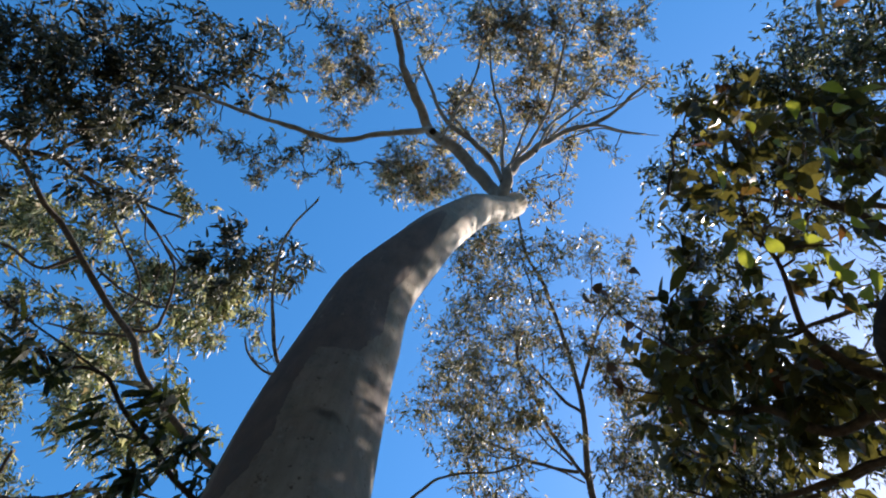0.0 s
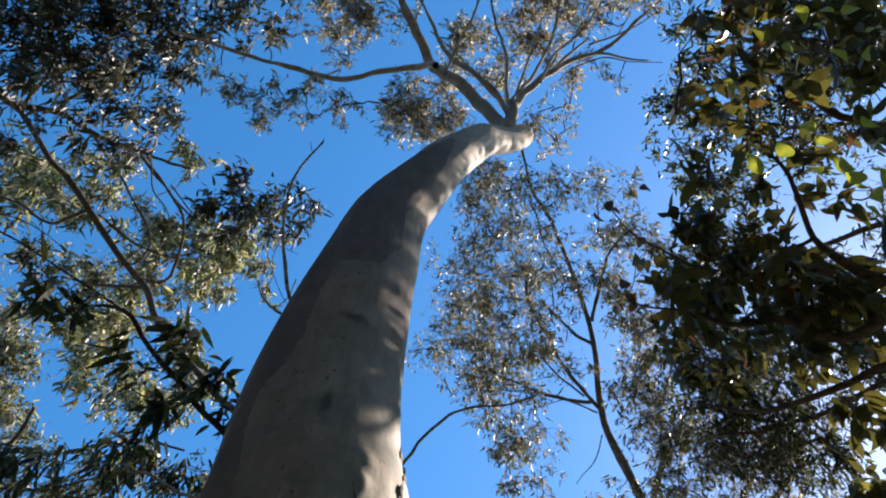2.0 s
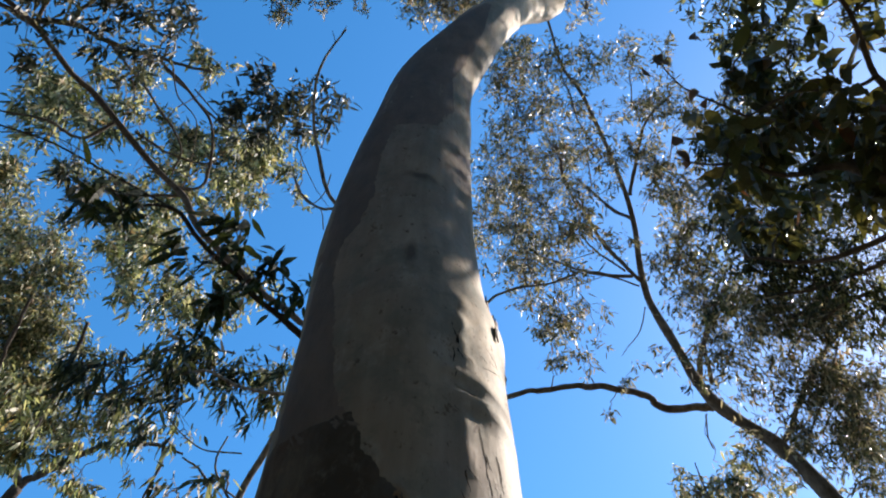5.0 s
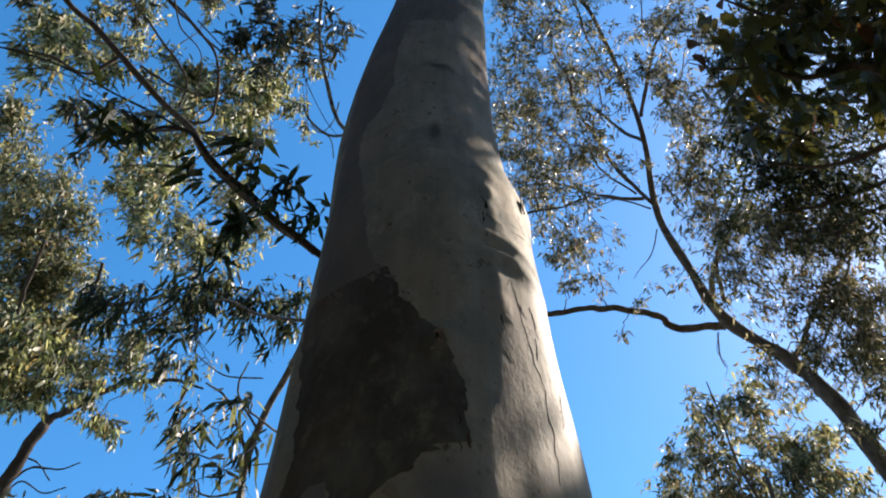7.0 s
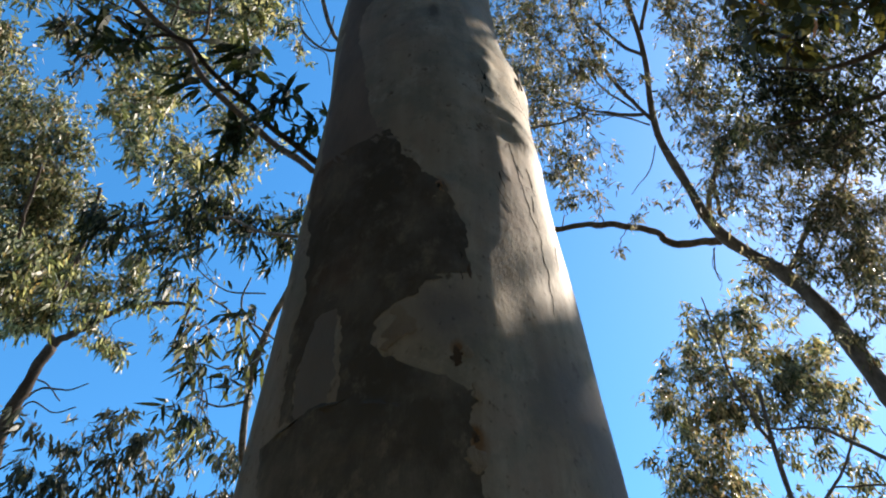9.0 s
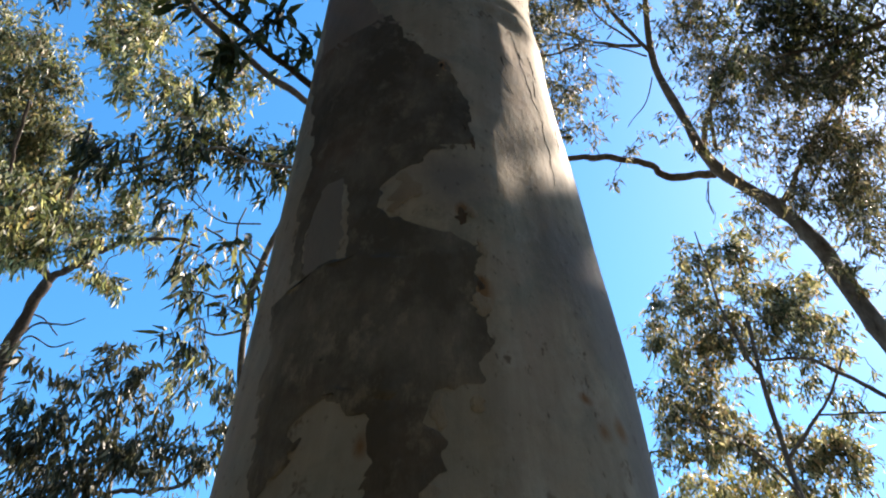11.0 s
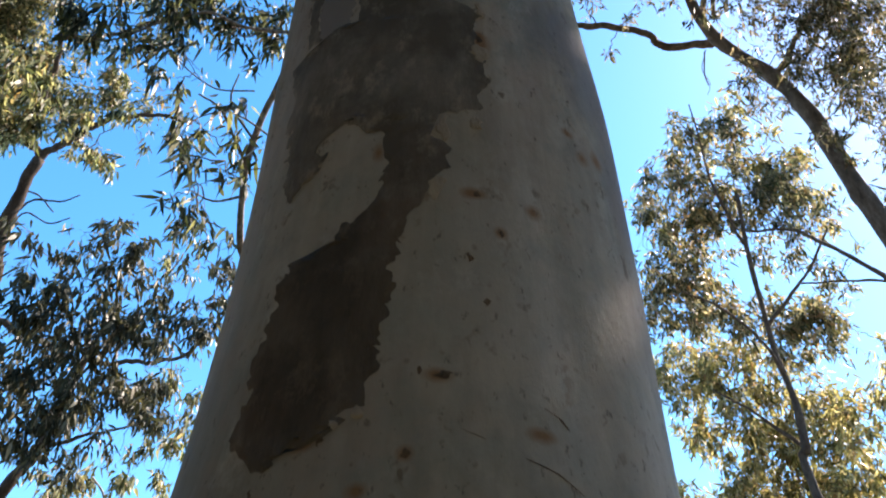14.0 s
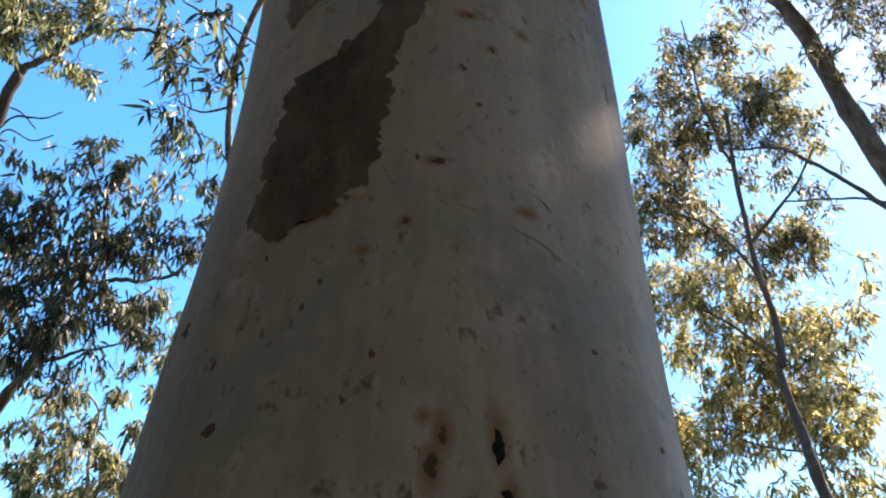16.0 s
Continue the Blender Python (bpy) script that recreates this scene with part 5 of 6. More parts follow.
bough(left_gum, [(-5.63, 1.96, 12.06, 0.044), (-5.21, 2.07, 12.27, 0.038), (-4.79, 2.36, 12.40, 0.032), (-4.20, 2.62, 12.59, 0.027), (-3.53, 2.85, 12.78, 0.020)])
bough(left_gum, [(-4.40, 3.41, 11.79, 0.020), (-4.04, 3.71, 11.83, 0.017), (-3.57, 3.91, 11.94, 0.016), (-3.36, 3.88, 12.03, 0.013)])
bough(left_gum, [(-4.20, 2.62, 12.59, 0.023), (-3.80, 3.16, 12.58, 0.019), (-3.34, 3.67, 12.57, 0.013)])
bough(left_gum, [(-4.79, 2.36, 12.40, 0.020), (-4.27, 3.15, 12.33, 0.018), (-3.94, 3.74, 12.17, 0.016), (-4.04, 4.08, 11.91, 0.013)])
bough(left_gum, [(-4.12, 3.91, 11.65, 0.026), (-3.86, 4.16, 11.65, 0.024), (-3.54, 4.17, 11.77, 0.022), (-3.41, 3.47, 12.08, 0.020), (-3.69, 2.94, 12.15, 0.018), (-3.93, 2.63, 12.15, 0.016)])
bough(left_gum, [(-4.68, 3.33, 11.96, 0.027), (-5.12, 3.47, 11.70, 0.023), (-5.47, 3.20, 11.61, 0.018), (-5.97, 3.00, 11.38, 0.013)])
bough(left_gum, [(-3.79, 4.28, 11.62, 0.023), (-4.39, 4.16, 11.37, 0.018), (-4.76, 4.03, 11.19, 0.013)])
bough(left_gum, [(-5.57, 2.07, 12.07, 0.030), (-5.29, 1.51, 12.34, 0.025), (-4.93, 0.97, 12.60, 0.020), (-4.47, 0.57, 12.84, 0.013)])
bough(left_gum, [(-5.21, 2.07, 12.27, 0.027), (-4.72, 1.64, 12.59, 0.023), (-4.06, 1.14, 12.95, 0.018), (-3.71, 0.96, 13.10, 0.013)])
bough(left_gum, [(-4.58, 2.06, 11.72, 0.011), (-4.29, 2.50, 11.74, 0.009), (-4.25, 3.00, 11.61, 0.007), (-4.27, 3.21, 11.52, 0.005)])
bough(left_gum, [(-3.77, 2.54, 11.94, 0.012), (-3.74, 2.90, 11.85, 0.011), (-3.54, 3.21, 11.82, 0.009), (-3.56, 3.50, 11.71, 0.008), (-3.63, 3.85, 11.54, 0.006), (-3.59, 4.20, 11.40, 0.005)])
bough(left_gum, [(-3.53, 2.85, 11.94, 0.011), (-3.15, 3.31, 11.92, 0.009), (-2.78, 3.44, 11.98, 0.007), (-2.25, 3.58, 12.06, 0.005), (-1.79, 3.75, 12.09, 0.004)])
bough(left_gum, [(-5.44, 2.97, 10.51, 0.009), (-5.02, 3.07, 10.72, 0.008), (-4.63, 3.36, 10.83, 0.005), (-4.33, 3.73, 10.82, 0.004)])
bough(left_gum, [(-2.00, 3.24, 10.94, 0.007), (-1.86, 3.57, 10.83, 0.005), (-1.71, 3.84, 10.75, 0.005), (-1.60, 3.97, 10.70, 0.003)])
bough(left_gum, [(-5.29, 1.96, 11.15, 0.008), (-5.21, 2.36, 11.09, 0.005), (-5.38, 2.73, 10.87, 0.003)])
masses(left_gum, [(-5.26, 0.78, 11.64, 0.31, 0.9), (-4.67, 0.65, 11.46, 0.33, 0.9), (-4.51, 0.76, 12.31, 0.35, 0.9), (-4.25, 0.84, 12.78, 0.33, 0.9), (-3.49, 0.64, 11.99, 0.30, 0.9), (-3.23, 0.85, 12.26, 0.29, 0.9), (-2.82, 0.62, 12.66, 0.30, 0.8), (-2.42, 0.66, 12.59, 0.23, 0.6), (-5.38, 1.19, 12.21, 0.33, 0.8), (-4.70, 1.16, 11.87, 0.31, 0.9), (-4.43, 1.12, 12.44, 0.35, 0.9), (-3.96, 1.30, 12.38, 0.29, 0.9), (-3.66, 1.53, 12.59, 0.27, 0.9), (-3.96, 1.92, 12.94, 0.22, 0.7), (-4.39, 1.70, 12.82, 0.28, 0.8), (-4.32, 1.38, 11.64, 0.29, 0.8), (-5.18, 1.56, 12.33, 0.31, 0.7), (-5.21, 1.39, 11.56, 0.27, 0.6)])
masses(left_gum, [(-3.32, 1.13, 12.06, 0.21, 0.6), (-4.28, 1.80, 12.00, 0.21, 0.5), (-4.66, 2.02, 11.97, 0.18, 0.4), (-5.47, 0.43, 12.51, 0.40, 0.9), (-4.52, 0.26, 12.08, 0.37, 0.9), (-3.72, 0.19, 11.88, 0.35, 0.9), (-3.44, 0.26, 13.21, 0.35, 0.9), (-5.24, 0.44, 11.29, 0.32, 0.9), (-2.72, 0.19, 12.88, 0.30, 0.7), (-5.98, 0.94, 12.00, 0.35, 0.9), (-5.80, 1.36, 11.49, 0.34, 0.7), (-5.38, 1.82, 11.54, 0.18, 0.3), (-4.02, 2.28, 12.63, 0.17, 0.7), (-3.82, 2.32, 11.51, 0.18, 0.7), (-4.35, 2.66, 12.04, 0.17, 0.5), (-3.66, 1.05, 12.41, 0.22, 0.6), (-2.41, 0.89, 13.62, 0.19, 0.4), (-2.13, 0.61, 13.44, 0.19, 0.4)])
masses(left_gum, [(-2.77, 2.84, 11.29, 0.24, 0.9), (-2.47, 2.79, 11.58, 0.29, 0.9), (-2.43, 3.24, 11.82, 0.26, 0.9), (-2.11, 3.08, 12.30, 0.25, 0.7), (-1.79, 2.75, 11.94, 0.21, 0.6), (-1.75, 3.25, 11.83, 0.18, 0.5), (-2.95, 3.47, 12.28, 0.21, 0.8), (-1.69, 3.21, 12.69, 0.15, 0.4), (-2.59, 2.69, 11.89, 0.23, 0.7), (-2.29, 3.48, 12.41, 0.18, 0.6)])
masses(left_gum, [(-4.56, 1.77, 10.58, 0.20, 0.5), (-5.02, 2.17, 10.93, 0.21, 0.5), (-4.16, 1.91, 10.58, 0.17, 0.5), (-3.80, 2.15, 10.96, 0.17, 0.6), (-3.91, 1.80, 11.69, 0.20, 0.8), (-3.47, 1.75, 11.31, 0.17, 0.8), (-4.37, 1.63, 11.57, 0.21, 0.6), (-4.43, 1.39, 10.86, 0.20, 0.6), (-4.78, 1.43, 10.78, 0.20, 0.6), (-3.81, 1.26, 10.97, 0.19, 0.7), (-4.86, 3.55, 10.57, 0.19, 0.7), (-4.64, 3.93, 10.67, 0.20, 0.6), (-4.41, 3.78, 9.88, 0.15, 0.5)])
# tall pale gum far beyond the leaning one
pale_gum = Tree("gum_tree", (-17.8, 24.0, 0.0), "tall distant gum with pale olive sunlit crown", ROUGH, OLIVE_LEAF, 0.27, 0.25, 22, 135)
stem(pale_gum, [(-17.80, 24.00, -0.10, 0.400), (-17.60, 21.50, 14.00, 0.300), (-17.49, 18.31, 21.13, 0.220), (-17.69, 14.89, 23.72, 0.160), (-17.56, 11.18, 25.94, 0.100), (-17.18, 7.72, 27.52, 0.050)])
masses(pale_gum, [(-14.68, 9.96, 24.57, 0.85, 0.9), (-16.03, 11.97, 25.75, 0.92, 0.9), (-14.20, 11.71, 23.97, 0.76, 0.9), (-14.74, 12.85, 26.33, 0.78, 0.9), (-13.57, 13.18, 24.85, 0.69, 0.8), (-14.80, 13.44, 24.52, 0.99, 0.9), (-15.83, 13.46, 24.57, 1.01, 0.9), (-14.04, 14.21, 24.09, 0.83, 0.9), (-14.69, 13.99, 22.71, 1.05, 0.9), (-12.90, 14.52, 22.98, 0.53, 0.6), (-14.48, 14.73, 21.22, 1.02, 0.9), (-14.78, 16.04, 23.43, 1.01, 0.9), (-14.66, 16.46, 21.62, 1.07, 0.9), (-13.16, 15.96, 21.59, 0.79, 0.9), (-16.00, 17.80, 21.86, 0.92, 0.9), (-13.41, 16.89, 21.25, 0.67, 0.9), (-12.75, 15.40, 23.56, 0.58, 0.7), (-14.73, 9.41, 25.11, 0.48, 0.9)])
masses(pale_gum, [(-13.15, 18.06, 22.30, 0.64, 0.9), (-12.24, 18.06, 22.60, 0.63, 0.8), (-11.11, 18.73, 22.74, 0.50, 0.6), (-11.48, 16.95, 22.35, 0.53, 0.8), (-12.70, 18.06, 20.73, 0.42, 0.6), (-14.57, 17.28, 19.91, 0.53, 0.6), (-14.02, 14.43, 23.02, 0.86, 0.9), (-13.95, 15.36, 21.45, 0.94, 0.9), (-10.77, 11.26, 23.53, 0.53, 0.9), (-11.17, 12.74, 25.85, 0.70, 0.9), (-11.37, 13.65, 25.23, 0.58, 0.8), (-9.65, 11.22, 24.16, 0.63, 0.9), (-8.78, 12.70, 23.04, 0.66, 0.9), (-8.65, 13.69, 23.23, 0.64, 0.9), (-10.07, 14.62, 24.13, 0.52, 0.6), (-8.47, 14.57, 25.15, 0.61, 0.9), (-7.84, 11.99, 23.81, 0.55, 0.7), (-10.15, 12.53, 24.84, 0.52, 0.5)])
masses(pale_gum, [(-10.48, 5.32, 20.92, 0.56, 0.7), (-10.60, 6.07, 22.37, 0.60, 0.7), (-11.65, 6.48, 22.09, 0.45, 0.5), (-9.50, 6.33, 24.35, 0.63, 0.7), (-8.14, 6.86, 22.39, 0.43, 0.5), (-8.28, 8.16, 23.64, 0.59, 0.9), (-9.02, 8.74, 23.34, 0.46, 0.7), (-9.74, 9.78, 22.74, 0.53, 0.9), (-7.91, 8.88, 20.82, 0.47, 0.9), (-6.65, 8.00, 23.19, 0.63, 0.9), (-6.61, 9.23, 24.36, 0.60, 0.9), (-7.11, 8.46, 22.62, 0.43, 0.7), (-5.96, 8.44, 24.32, 0.65, 0.9), (-5.16, 8.85, 23.51, 0.47, 0.6), (-6.81, 9.71, 23.40, 0.45, 0.7), (-5.96, 9.46, 22.84, 0.38, 0.6), (-4.52, 7.46, 22.56, 0.41, 0.5), (-4.60, 9.11, 22.05, 0.33, 0.3)])
masses(pale_gum, [(-7.35, 7.32, 22.05, 0.51, 0.9), (-9.77, 5.44, 22.09, 0.46, 0.5), (-10.12, 6.91, 23.84, 0.41, 0.4), (-11.19, 6.70, 22.25, 0.35, 0.4), (-7.10, 7.46, 24.34, 0.41, 0.4), (-10.00, 5.63, 20.57, 0.46, 0.6), (-9.37, 5.99, 20.99, 0.41, 0.6), (-9.08, 6.85, 21.37, 0.42, 0.6), (-7.11, 5.11, 23.05, 0.36, 0.7), (-6.85, 5.64, 22.96, 0.42, 0.7), (-10.62, 6.36, 20.79, 0.42, 0.5), (-9.06, 5.96, 19.48, 0.34, 0.4)])
masses(pale_gum, [(-9.32, 5.75, 19.25, 0.46, 0.6), (-8.43, 5.92, 19.07, 0.42, 0.6), (-9.60, 6.91, 19.21, 0.41, 0.5), (-7.87, 7.35, 18.73, 0.45, 0.8), (-7.90, 6.61, 17.51, 0.34, 0.5), (-7.83, 5.61, 19.50, 0.36, 0.6), (-8.38, 4.63, 17.54, 0.33, 0.5), (-7.67, 6.54, 19.79, 0.34, 0.5), (-6.43, 6.91, 18.14, 0.42, 0.9), (-6.48, 8.31, 20.09, 0.44, 0.9), (-5.65, 7.25, 19.28, 0.38, 0.7), (-6.43, 6.71, 19.12, 0.33, 0.5), (-7.20, 8.34, 16.80, 0.39, 0.8), (-8.09, 10.01, 18.06, 0.41, 0.8), (-7.55, 10.25, 18.62, 0.38, 0.7), (-5.37, 10.00, 18.76, 0.48, 1.0), (-5.75, 9.24, 18.97, 0.40, 0.8), (-7.48, 8.63, 18.77, 0.40, 0.7)])
masses(pale_gum, [(-5.26, 7.57, 20.25, 0.40, 0.8), (-5.05, 7.00, 20.44, 0.43, 0.8), (-8.88, 5.40, 17.33, 0.39, 0.6), (-9.78, 5.17, 18.91, 0.42, 0.5), (-8.72, 8.97, 18.78, 0.35, 0.6), (-5.12, 5.99, 18.38, 0.31, 0.6)])
# young gum hidden by the main trunk, with one dark branch reaching out
near_gum = Tree("sapling", (-0.18, 2.65, 0.0), "young gum with dark drooping leaves behind the trunk", SHADY, DARK_LEAF, 0.155, 0.25, 23, 80, droop=1.0, fine=True)
near_gum.single = 300   # its leaves hang close enough to tell apart
stem(near_gum, [(-0.18, 2.65, -0.10, 0.055), (-0.20, 2.70, 1.80, 0.048), (-0.16, 2.66, 3.60, 0.038), (-0.28, 2.60, 4.90, 0.030), (-0.46, 2.42, 5.46, 0.024)])
bough(near_gum, [(-0.61, 2.62, 5.47, 0.022), (-0.87, 2.41, 5.58, 0.020), (-1.04, 2.26, 5.64, 0.019), (-1.23, 2.09, 5.70, 0.017), (-1.38, 1.95, 5.73, 0.016), (-1.47, 1.84, 5.77, 0.014), (-1.54, 1.73, 5.80, 0.012), (-1.64, 1.68, 5.80, 0.011), (-1.76, 1.67, 5.77, 0.009), (-1.86, 1.68, 5.73, 0.008), (-1.98, 1.63, 5.70, 0.006)])
bough(near_gum, [(-1.54, 1.73, 5.80, 0.008), (-1.67, 1.65, 5.82, 0.007), (-1.82, 1.56, 5.83, 0.007), (-1.97, 1.48, 5.84, 0.006), (-2.18, 1.33, 5.83, 0.006), (-2.34, 1.25, 5.81, 0.005), (-2.49, 1.19, 5.78, 0.005), (-2.64, 1.14, 5.75, 0.004)])
bough(near_gum, [(-1.23, 2.10, 5.72, 0.006), (-1.25, 2.00, 5.74, 0.005), (-1.22, 1.88, 5.80, 0.004), (-1.27, 1.77, 5.81, 0.003)])
bough(near_gum, [(-1.04, 2.28, 5.67, 0.006), (-1.17, 2.18, 5.67, 0.005), (-1.29, 2.20, 5.60, 0.004), (-1.36, 2.15, 5.58, 0.003)])
masses(near_gum, [(-2.03, 1.47, 5.60, 0.08, 0.9), (-2.01, 1.61, 5.72, 0.08, 0.9), (-1.75, 1.38, 5.46, 0.08, 0.8), (-1.88, 1.59, 5.57, 0.07, 0.8), (-1.77, 1.60, 5.56, 0.07, 0.7), (-1.29, 1.76, 5.78, 0.07, 0.8), (-1.15, 1.75, 5.61, 0.07, 0.7), (-1.16, 1.79, 5.48, 0.05, 0.6), (-1.32, 2.10, 5.53, 0.07, 0.9), (-1.21, 2.10, 5.47, 0.09, 1.0), (-1.18, 2.15, 5.74, 0.10, 1.0), (-1.09, 2.01, 5.61, 0.06, 0.8), (-1.02, 2.00, 5.61, 0.07, 0.8), (-1.24, 2.25, 5.52, 0.06, 0.8), (-1.29, 2.27, 5.43, 0.06, 0.7), (-0.99, 2.28, 5.76, 0.07, 0.6), (-0.89, 2.19, 5.74, 0.05, 0.4), (-1.00, 1.94, 5.69, 0.05, 0.4)])
masses(near_gum, [(-1.36, 1.88, 5.46, 0.06, 0.5), (-1.55, 1.82, 5.62, 0.06, 0.4), (-1.72, 1.67, 5.71, 0.06, 0.5)])
# slim sapling beside the main trunk
sapling = Tree("sapling", (-2.6, 6.0, 0.0), "slim gum sapling with sparse drooping leaves", SUN_MOTTLED, DEEP_LEAF, 0.185, 0.20, 17, 90, droop=1.3, fine=True)
stem(sapling, [(-2.60, 6.00, -0.10, 0.060), (-2.08, 6.47, 5.26, 0.034), (-2.10, 5.86, 6.14, 0.034), (-2.07, 5.58, 6.47, 0.033), (-2.02, 5.37, 6.72, 0.033), (-1.87, 5.10, 7.04, 0.032), (-1.68, 4.86, 7.30, 0.032), (-1.36, 4.33, 7.78, 0.031), (-0.93, 3.47, 8.76, 0.023), (-1.28, 3.07, 9.06, 0.021), (-1.40, 2.76, 9.32, 0.019), (-1.48, 2.48, 9.56, 0.017), (-1.48, 2.12, 9.82, 0.014), (-1.40, 1.90, 10.04, 0.012), (-1.20, 1.66, 10.28, 0.010)])
bough(sapling, [(-1.21, 3.19, 8.97, 0.018), (-1.39, 3.20, 9.01, 0.015), (-1.58, 3.07, 9.10, 0.012), (-1.65, 2.94, 9.22, 0.009)])
bough(sapling, [(-2.03, 5.38, 6.70, 0.017), (-2.23, 4.97, 7.02, 0.013), (-2.42, 4.81, 7.08, 0.008)])
bough(sapling, [(-1.98, 5.29, 6.96, 0.014), (-2.17, 4.99, 7.17, 0.011), (-2.08, 4.81, 7.37, 0.008)])
bough(sapling, [(-2.07, 5.58, 6.47, 0.014), (-2.33, 5.56, 6.38, 0.010), (-2.53, 5.44, 6.42, 0.006)])
masses(sapling, [(-3.89, 4.46, 8.07, 0.19, 0.8), (-3.59, 4.48, 7.88, 0.19, 0.9), (-3.75, 4.91, 8.13, 0.22, 0.9), (-3.59, 4.83, 8.46, 0.18, 0.9), (-3.63, 5.30, 8.43, 0.23, 1.1), (-3.39, 5.09, 8.82, 0.24, 0.9), (-3.13, 5.17, 8.59, 0.23, 0.9), (-2.90, 5.00, 8.81, 0.27, 1.1), (-2.59, 5.14, 8.76, 0.27, 1.1), (-2.70, 4.84, 8.91, 0.20, 0.8), (-2.37, 5.11, 8.93, 0.23, 0.9), (-2.17, 5.39, 9.08, 0.24, 0.9), (-1.81, 4.99, 8.65, 0.20, 0.9), (-1.75, 5.05, 8.22, 0.17, 0.8), (-1.99, 5.13, 8.31, 0.17, 0.7), (-2.28, 5.02, 8.27, 0.17, 0.6), (-2.89, 5.06, 8.21, 0.16, 0.6), (-1.95, 5.78, 8.61, 0.14, 0.4)])
masses(sapling, [(-2.06, 5.17, 7.99, 0.11, 0.3), (-3.18, 4.61, 8.52, 0.16, 0.5), (-1.71, 5.39, 8.98, 0.19, 0.8), (-3.38, 4.75, 8.06, 0.18, 0.9), (-2.80, 4.58, 8.17, 0.19, 1.0), (-2.28, 4.44, 6.12, 0.09, 1.1), (-2.17, 4.49, 5.92, 0.12, 1.1), (-2.26, 4.75, 6.53, 0.10, 0.9), (-1.89, 4.33, 6.31, 0.10, 0.6), (-1.76, 4.35, 6.38, 0.10, 0.5), (-2.12, 4.90, 6.45, 0.11, 0.6), (-1.97, 4.99, 6.42, 0.14, 0.6), (-1.75, 4.77, 6.45, 0.13, 0.5), (-2.13, 5.16, 6.29, 0.09, 0.5), (-1.76, 4.71, 5.84, 0.08, 0.5), (-2.36, 4.77, 6.66, 0.07, 0.7), (-3.54, 7.62, 7.95, 0.19, 0.9), (-3.28, 7.47, 7.72, 0.18, 0.9)])
masses(sapling, [(-2.39, 4.74, 6.32, 0.10, 0.9), (-2.50, 5.23, 6.64, 0.12, 0.9), (-2.42, 5.08, 5.90, 0.10, 0.9), (-2.52, 5.62, 6.25, 0.10, 0.9), (-2.29, 5.41, 5.99, 0.06, 0.8), (-2.58, 5.19, 6.03, 0.06, 0.8), (-2.04, 5.29, 5.77, 0.07, 0.7)])
masses(sapling, [(-2.92, 4.74, 7.33, 0.13, 0.7), (-2.91, 5.29, 7.79, 0.13, 0.6), (-2.78, 4.63, 7.45, 0.12, 0.7), (-2.75, 5.25, 7.95, 0.11, 0.6)])
masses(sapling, [(-3.35, 8.08, 8.03, 0.14, 0.7)])
bough(sapling, [(-1.58, 4.68, 7.84, 0.020), (-2.03, 4.71, 7.94, 0.017), (-2.47, 4.62, 8.11, 0.015), (-2.96, 4.71, 8.10, 0.012), (-3.45, 4.86, 8.01, 0.010), (-3.78, 4.90, 8.07, 0.007)])
bough(sapling, [(-1.59, 4.76, 6.40, 0.010), (-1.83, 4.60, 6.48, 0.008), (-2.01, 4.51, 6.49, 0.006), (-2.21, 4.51, 6.40, 0.004)])
bough(sapling, [(-1.63, 4.93, 6.22, 0.007), (-1.96, 5.04, 6.27, 0.005), (-2.34, 5.18, 6.25, 0.003)])
bough(sapling, [(-1.99, 5.06, 7.41, 0.009), (-2.41, 5.09, 7.49, 0.007), (-2.77, 4.95, 7.73, 0.006), (-2.96, 4.90, 7.96, 0.004)])
bough(sapling, [(-1.52, 2.15, 10.06, 0.010), (-1.43, 1.96, 10.13, 0.008), (-1.31, 1.79, 10.20, 0.006), (-1.19, 1.62, 10.26, 0.004)])
bough(sapling, [(-1.31, 1.79, 10.20, 0.005), (-1.34, 1.66, 10.22, 0.003)])
bough(sapling, [(-1.46, 3.32, 10.22, 0.008), (-1.53, 3.52, 10.12, 0.007), (-1.70, 3.63, 10.04, 0.005), (-1.83, 3.41, 10.11, 0.004), (-1.86, 3.11, 10.22, 0.003)])
bough(sapling, [(-1.54, 3.91, 9.94, 0.008), (-1.57, 3.70, 10.04, 0.006), (-1.73, 3.60, 10.05, 0.005), (-1.85, 3.50, 10.07, 0.003)])
# gum at the far side of the clearing
mid_gum = Tree("gum_tree", (-12.3, 15.6, 0.0), "forked gum with full drooping crown", SHADY, MIXED_LEAF, 0.31, 0.24, 18, 88, droop=1.3, fine=True)
stem(mid_gum, [(-12.29, 15.62, -0.10, 0.333), (-11.91, 16.06, 11.54, 0.179), (-11.54, 15.12, 13.66, 0.166), (-11.23, 14.64, 14.86, 0.155), (-10.87, 14.30, 15.86, 0.142)])
bough(mid_gum, [(-10.87, 14.30, 15.86, 0.109), (-10.27, 14.20, 16.39, 0.090), (-9.37, 14.09, 17.07, 0.072), (-8.17, 14.31, 17.53, 0.052), (-7.32, 14.69, 17.59, 0.033)])
bough(mid_gum, [(-10.87, 14.30, 15.86, 0.109), (-11.09, 13.62, 16.34, 0.092), (-10.59, 13.13, 17.12, 0.076), (-10.15, 12.22, 18.12, 0.059), (-9.81, 11.37, 18.91, 0.042)])
bough(mid_gum, [(-11.09, 13.62, 16.34, 0.067), (-11.51, 12.92, 16.64, 0.059), (-11.54, 11.79, 17.53, 0.050), (-11.04, 10.53, 18.69, 0.042)])
